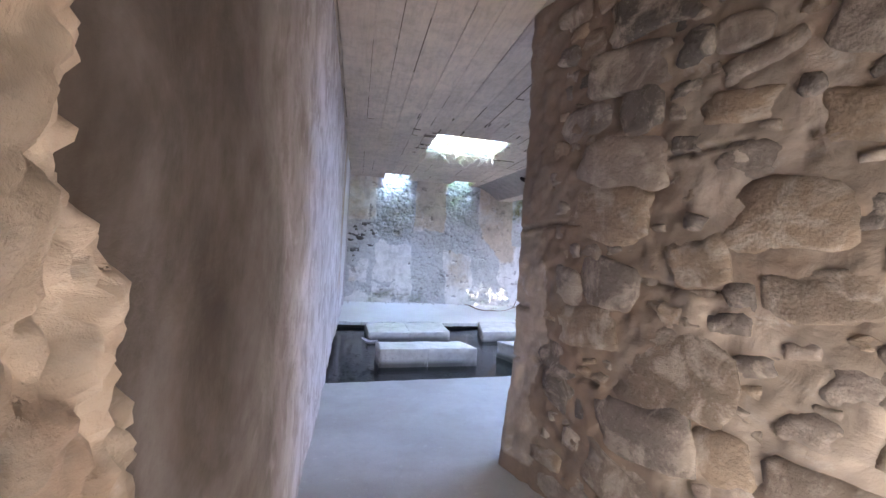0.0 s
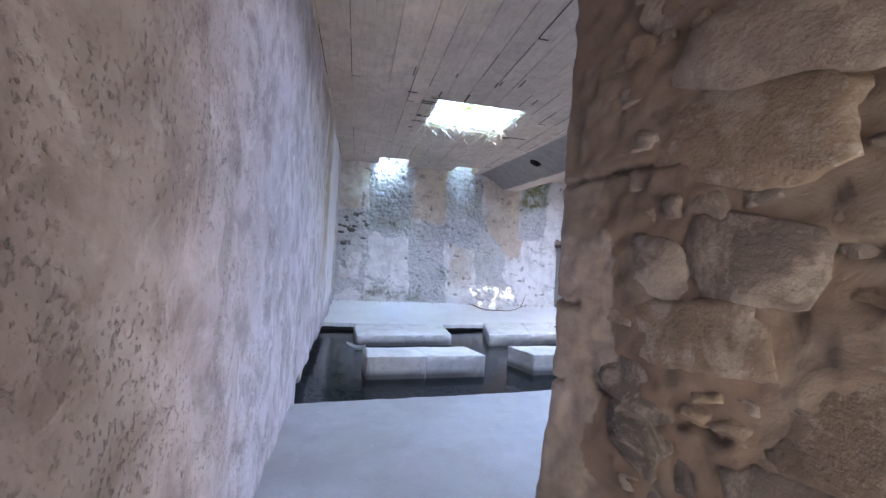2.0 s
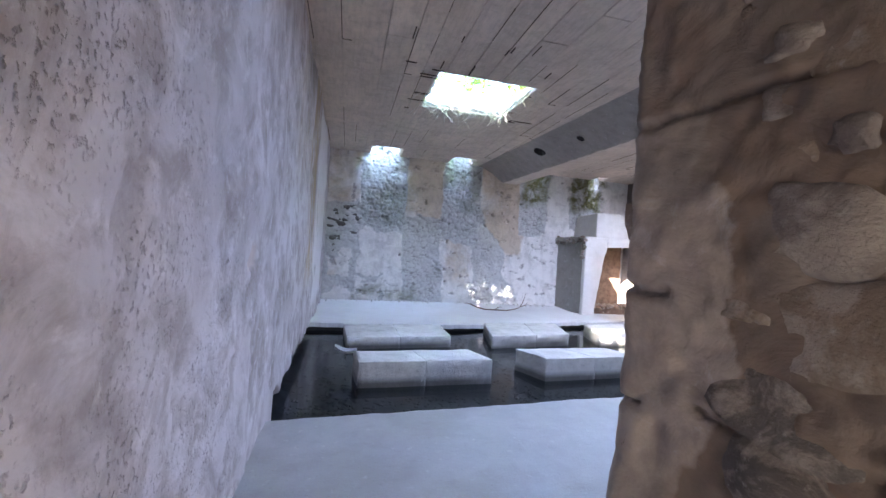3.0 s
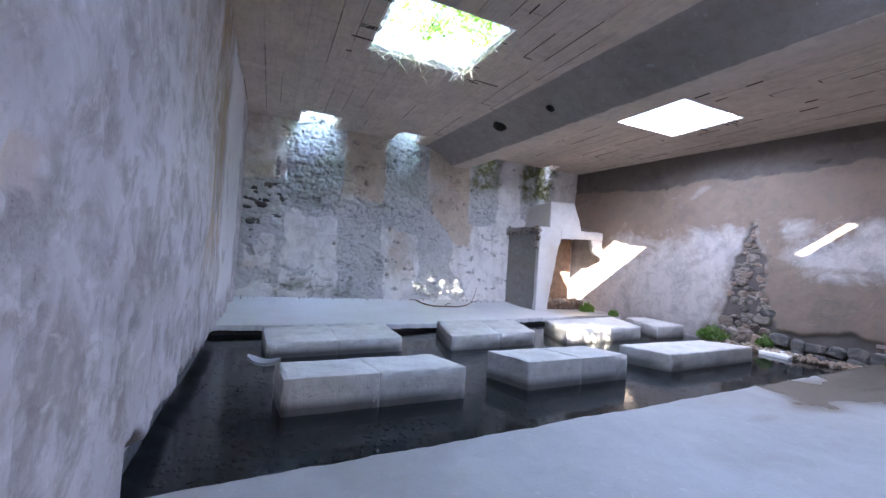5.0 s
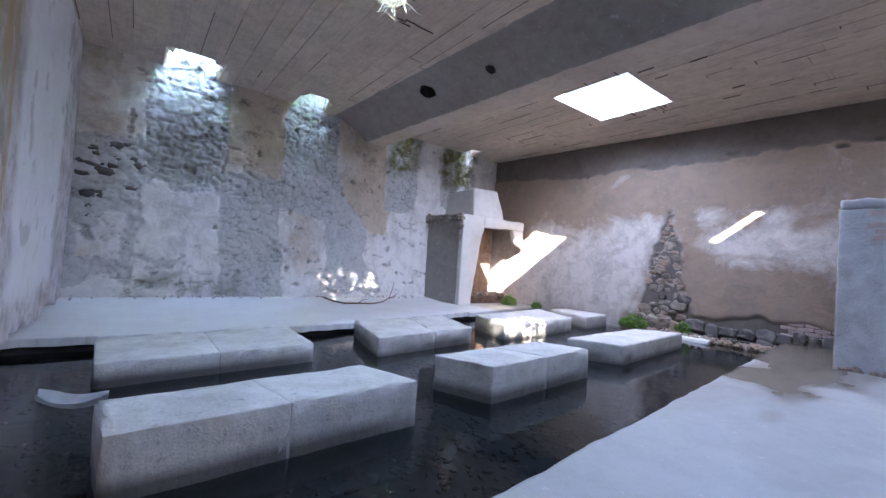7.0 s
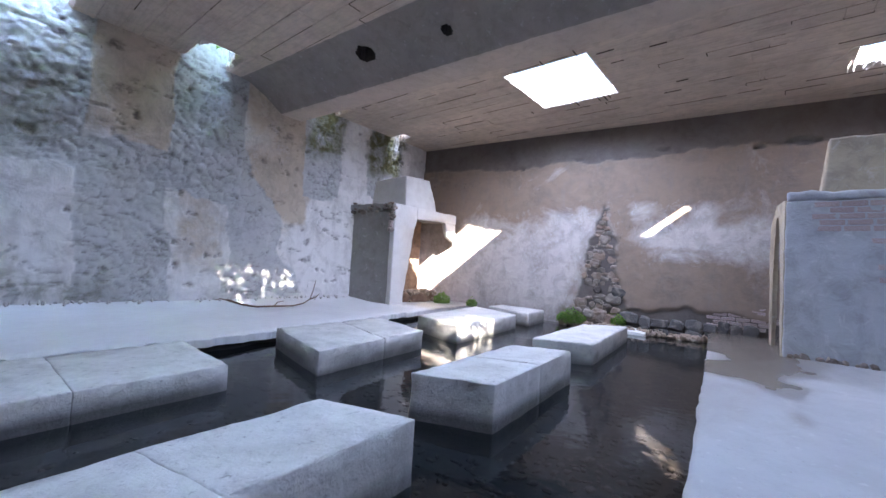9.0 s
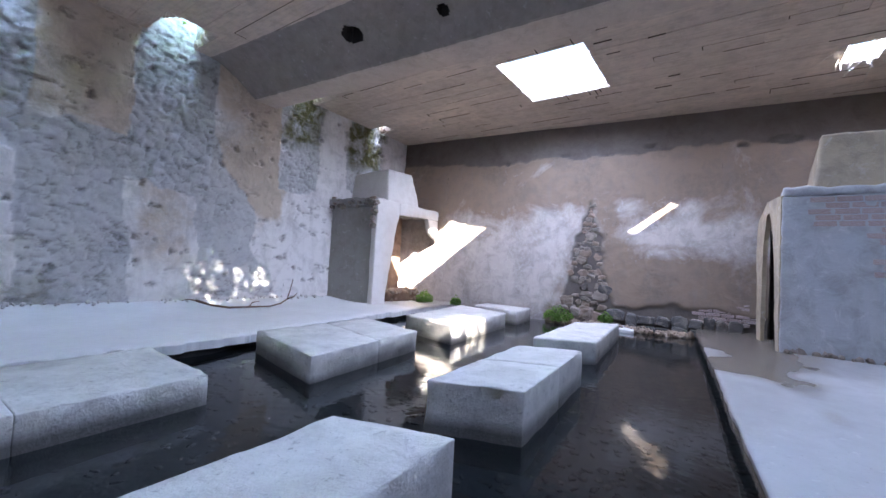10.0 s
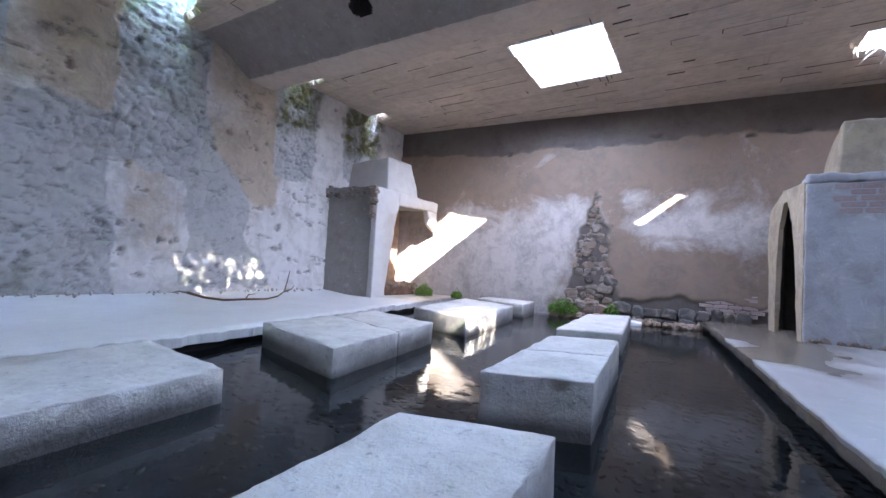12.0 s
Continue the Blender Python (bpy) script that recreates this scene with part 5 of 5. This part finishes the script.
# ---- stones in the walls ----
def pier_stones():
    """Courses of rubble set in the mortar of the pier."""
    rng = random.Random(31)
    shapes = stone_meshes("stone", 12, MAT_STONE, 3, 2, True, 0.6)
    a, b = Vector((*PIER_A, 0)), Vector((*PIER_B, 0))
    way, length = (b - a).normalized(), (b - a).length
    out = Vector((way.y, -way.x, 0))
    turn = math.atan2(way.y, way.x)
    taken = []

    def lay(tries, wide, ratio, proud, start):
        for _ in range(tries):
            w = rng.uniform(*wide)
            h = w * rng.uniform(*ratio)
            uu, vv = rng.uniform(start, length), rng.uniform(0.1, TOP - 0.1)
            if any(abs(uu - p) < 0.42 * (w + q) and abs(vv - r) < 0.42 * (h + t) for p, r, q, t in taken):
                continue
            taken.append((uu, vv, w, h))
            us, vs = np.meshgrid(uu + w * np.linspace(-0.4, 0.4, 5), vv + h * np.linspace(-0.4, 0.4, 5))
            level = float(np.mean(pier_relief(us, vs)))
            s = new("stone", rng.choice(shapes))
            thick = rng.uniform(0.12, 0.18)
            s.location = a + way * uu + out * (level - thick * 0.5 + rng.uniform(*proud)) + Vector((0, 0, vv))
            s.scale = (w, thick, h)
            s.rotation_euler = (rng.uniform(-0.06, 0.06), rng.uniform(-0.25, 0.25), turn + rng.uniform(-0.05, 0.05) + (math.pi if rng.random() < 0.5 else 0))
            s.parent = wall_pier

    lay(90, (0.42, 0.80), (0.40, 0.75), (0.015, 0.045), 0.80)
    lay(500, (0.20, 0.42), (0.45, 0.95), (0.012, 0.042), 0.62)
    lay(2600, (0.11, 0.22), (0.5, 1.0), (-0.002, 0.018), 0.55)


pier_stones()


def spire_stones():
    rng = random.Random(41)
    shapes = stone_meshes("stone", 8, MAT_GREY_STONE, 2, 9, False, 0.4)
    dark = stone_meshes("stone", 5, MAT_DARK_STONE, 2, 19, False, 0.45)
    a, way = Vector((*RIGHT_A, 0)), Vector((*RIGHT_AT, 0))
    out = Vector((way.y, -way.x, 0))
    turn = math.atan2(way.y, way.x)
    spots = []
    for k in range(1500):
        v = rng.uniform(-0.1, 2.32)
        half = float(np.interp(v, [0, 0.4, 0.9, 1.35, 1.65, 1.8, 2.36], [0.54, 0.48, 0.37, 0.28, 0.2, 0.09, 0.04]))
        wide = min(rng.uniform(0.12, 0.32), 1.5 * half + 0.08)
        tall = wide * rng.uniform(0.45, 0.95)
        half *= 0.85 + 0.4 * noise.noise(Vector((1, v * 4, 0)))
        u = 4.76 + 0.04 * max(0, v - 1.4) + rng.uniform(-half, half)
        if not any(abs(u - p[0]) < 0.35 * (wide + p[2]) and abs(v - p[1]) < 0.35 * (tall + p[3]) for p in spots):
            spots.append((u, v, wide, tall, -0.09))
    u = 5.15
    while u < 7.4:
        wide = rng.uniform(0.16, 0.4)
        for v, tall in ((-0.12, 0.16), (0.06, 0.2)):
            spots.append((u + wide / 2, v + rng.uniform(-0.04, 0.04), wide, tall * rng.uniform(0.8, 1.3), rng.uniform(-0.04, 0.05)))
        u += wide
    for k in range(10):
        spots.append((4.35 + rng.uniform(-0.1, 0.8), rng.uniform(-0.2, 0.12), rng.uniform(0.2, 0.4), rng.uniform(0.14, 0.26), 0.06))
    for uu, vv, wide, tall, lift in spots:
        s = new("stone", rng.choice(dark if uu > 5.1 else shapes))
        s.location = a + way * uu + out * (lift + rng.uniform(-0.03, 0.03)) + Vector((0, 0, vv))
        s.scale = (wide, rng.uniform(0.12, 0.2), tall)
        s.rotation_euler = (rng.uniform(-0.15, 0.15), rng.uniform(-0.25, 0.25), turn + rng.uniform(-0.15, 0.15))
        s.parent = wall_right


spire_stones()


def back_stones():
    """Dark loose stones where the plaster has fallen from the back wall."""
    rng = random.Random(51)
    shapes = stone_meshes("stone", 6, MAT_DARK_STONE, 2, 5)
    a, b = Vector((*BACK_A, 0)), Vector((*BACK_B, 0))
    way = (b - a).normalized()
    out = Vector((way.y, -way.x, 0))
    for u0, u1, v0, v1, count in ((0.05, 0.85, 1.65, 2.6, 20), (0.1, 0.8, 0.5, 1.6, 8)):
        for k in range(count):
            s = new("stone", rng.choice(shapes))
            s.location = a + way * rng.uniform(u0, u1) + out * rng.uniform(-0.085, -0.055) + Vector((0, 0, rng.uniform(v0, v1)))
            s.scale = (rng.uniform(0.12, 0.3), rng.uniform(0.08, 0.14), rng.uniform(0.07, 0.15))
            s.rotation_euler = (rng.uniform(-0.15, 0.15), rng.uniform(-0.3, 0.3), rng.uniform(-0.15, 0.15))
            s.parent = wall_back


back_stones()


def foot_bricks():
    """Dark bricks bared at the foot of the stained wall."""
    rng = random.Random(61)
    shapes = []
    for k in range(3):
        bm = bmesh.new()
        prism(bm, [(-0.5, -0.5), (0.5, -0.5), (0.5, 0.5), (-0.5, 0.5)], -0.5, 0.5)
        bmesh.ops.bevel(bm, geom=bm.edges[:], offset=0.06, segments=1, affect="EDGES")
        for v in bm.verts:
            v.co += 0.07 * noise.noise_vector(v.co * 2 + Vector((k * 4, 0, 0)))
        shapes.append(bm_mesh("brick", bm, MAT_BRICK))
    a, way = Vector((*RIGHT_A, 0)), Vector((*RIGHT_AT, 0))
    out = Vector((way.y, -way.x, 0))
    for row in range(6):
        for k in range(5):
            if rng.random() < 0.7:
                b = new("brick", shapes[(row + k) % 3])
                b.location = a + way * (6.75 + 0.22 * k + 0.1 * (row % 2)) + out * rng.uniform(-0.062, -0.042) + Vector((0, 0, 0.12 + 0.072 * row))
                b.scale, b.rotation_euler = (0.205, 0.1, 0.058), (0, rng.uniform(-0.06, 0.06), math.atan2(way.y, way.x))
                b.parent = wall_right


foot_bricks()
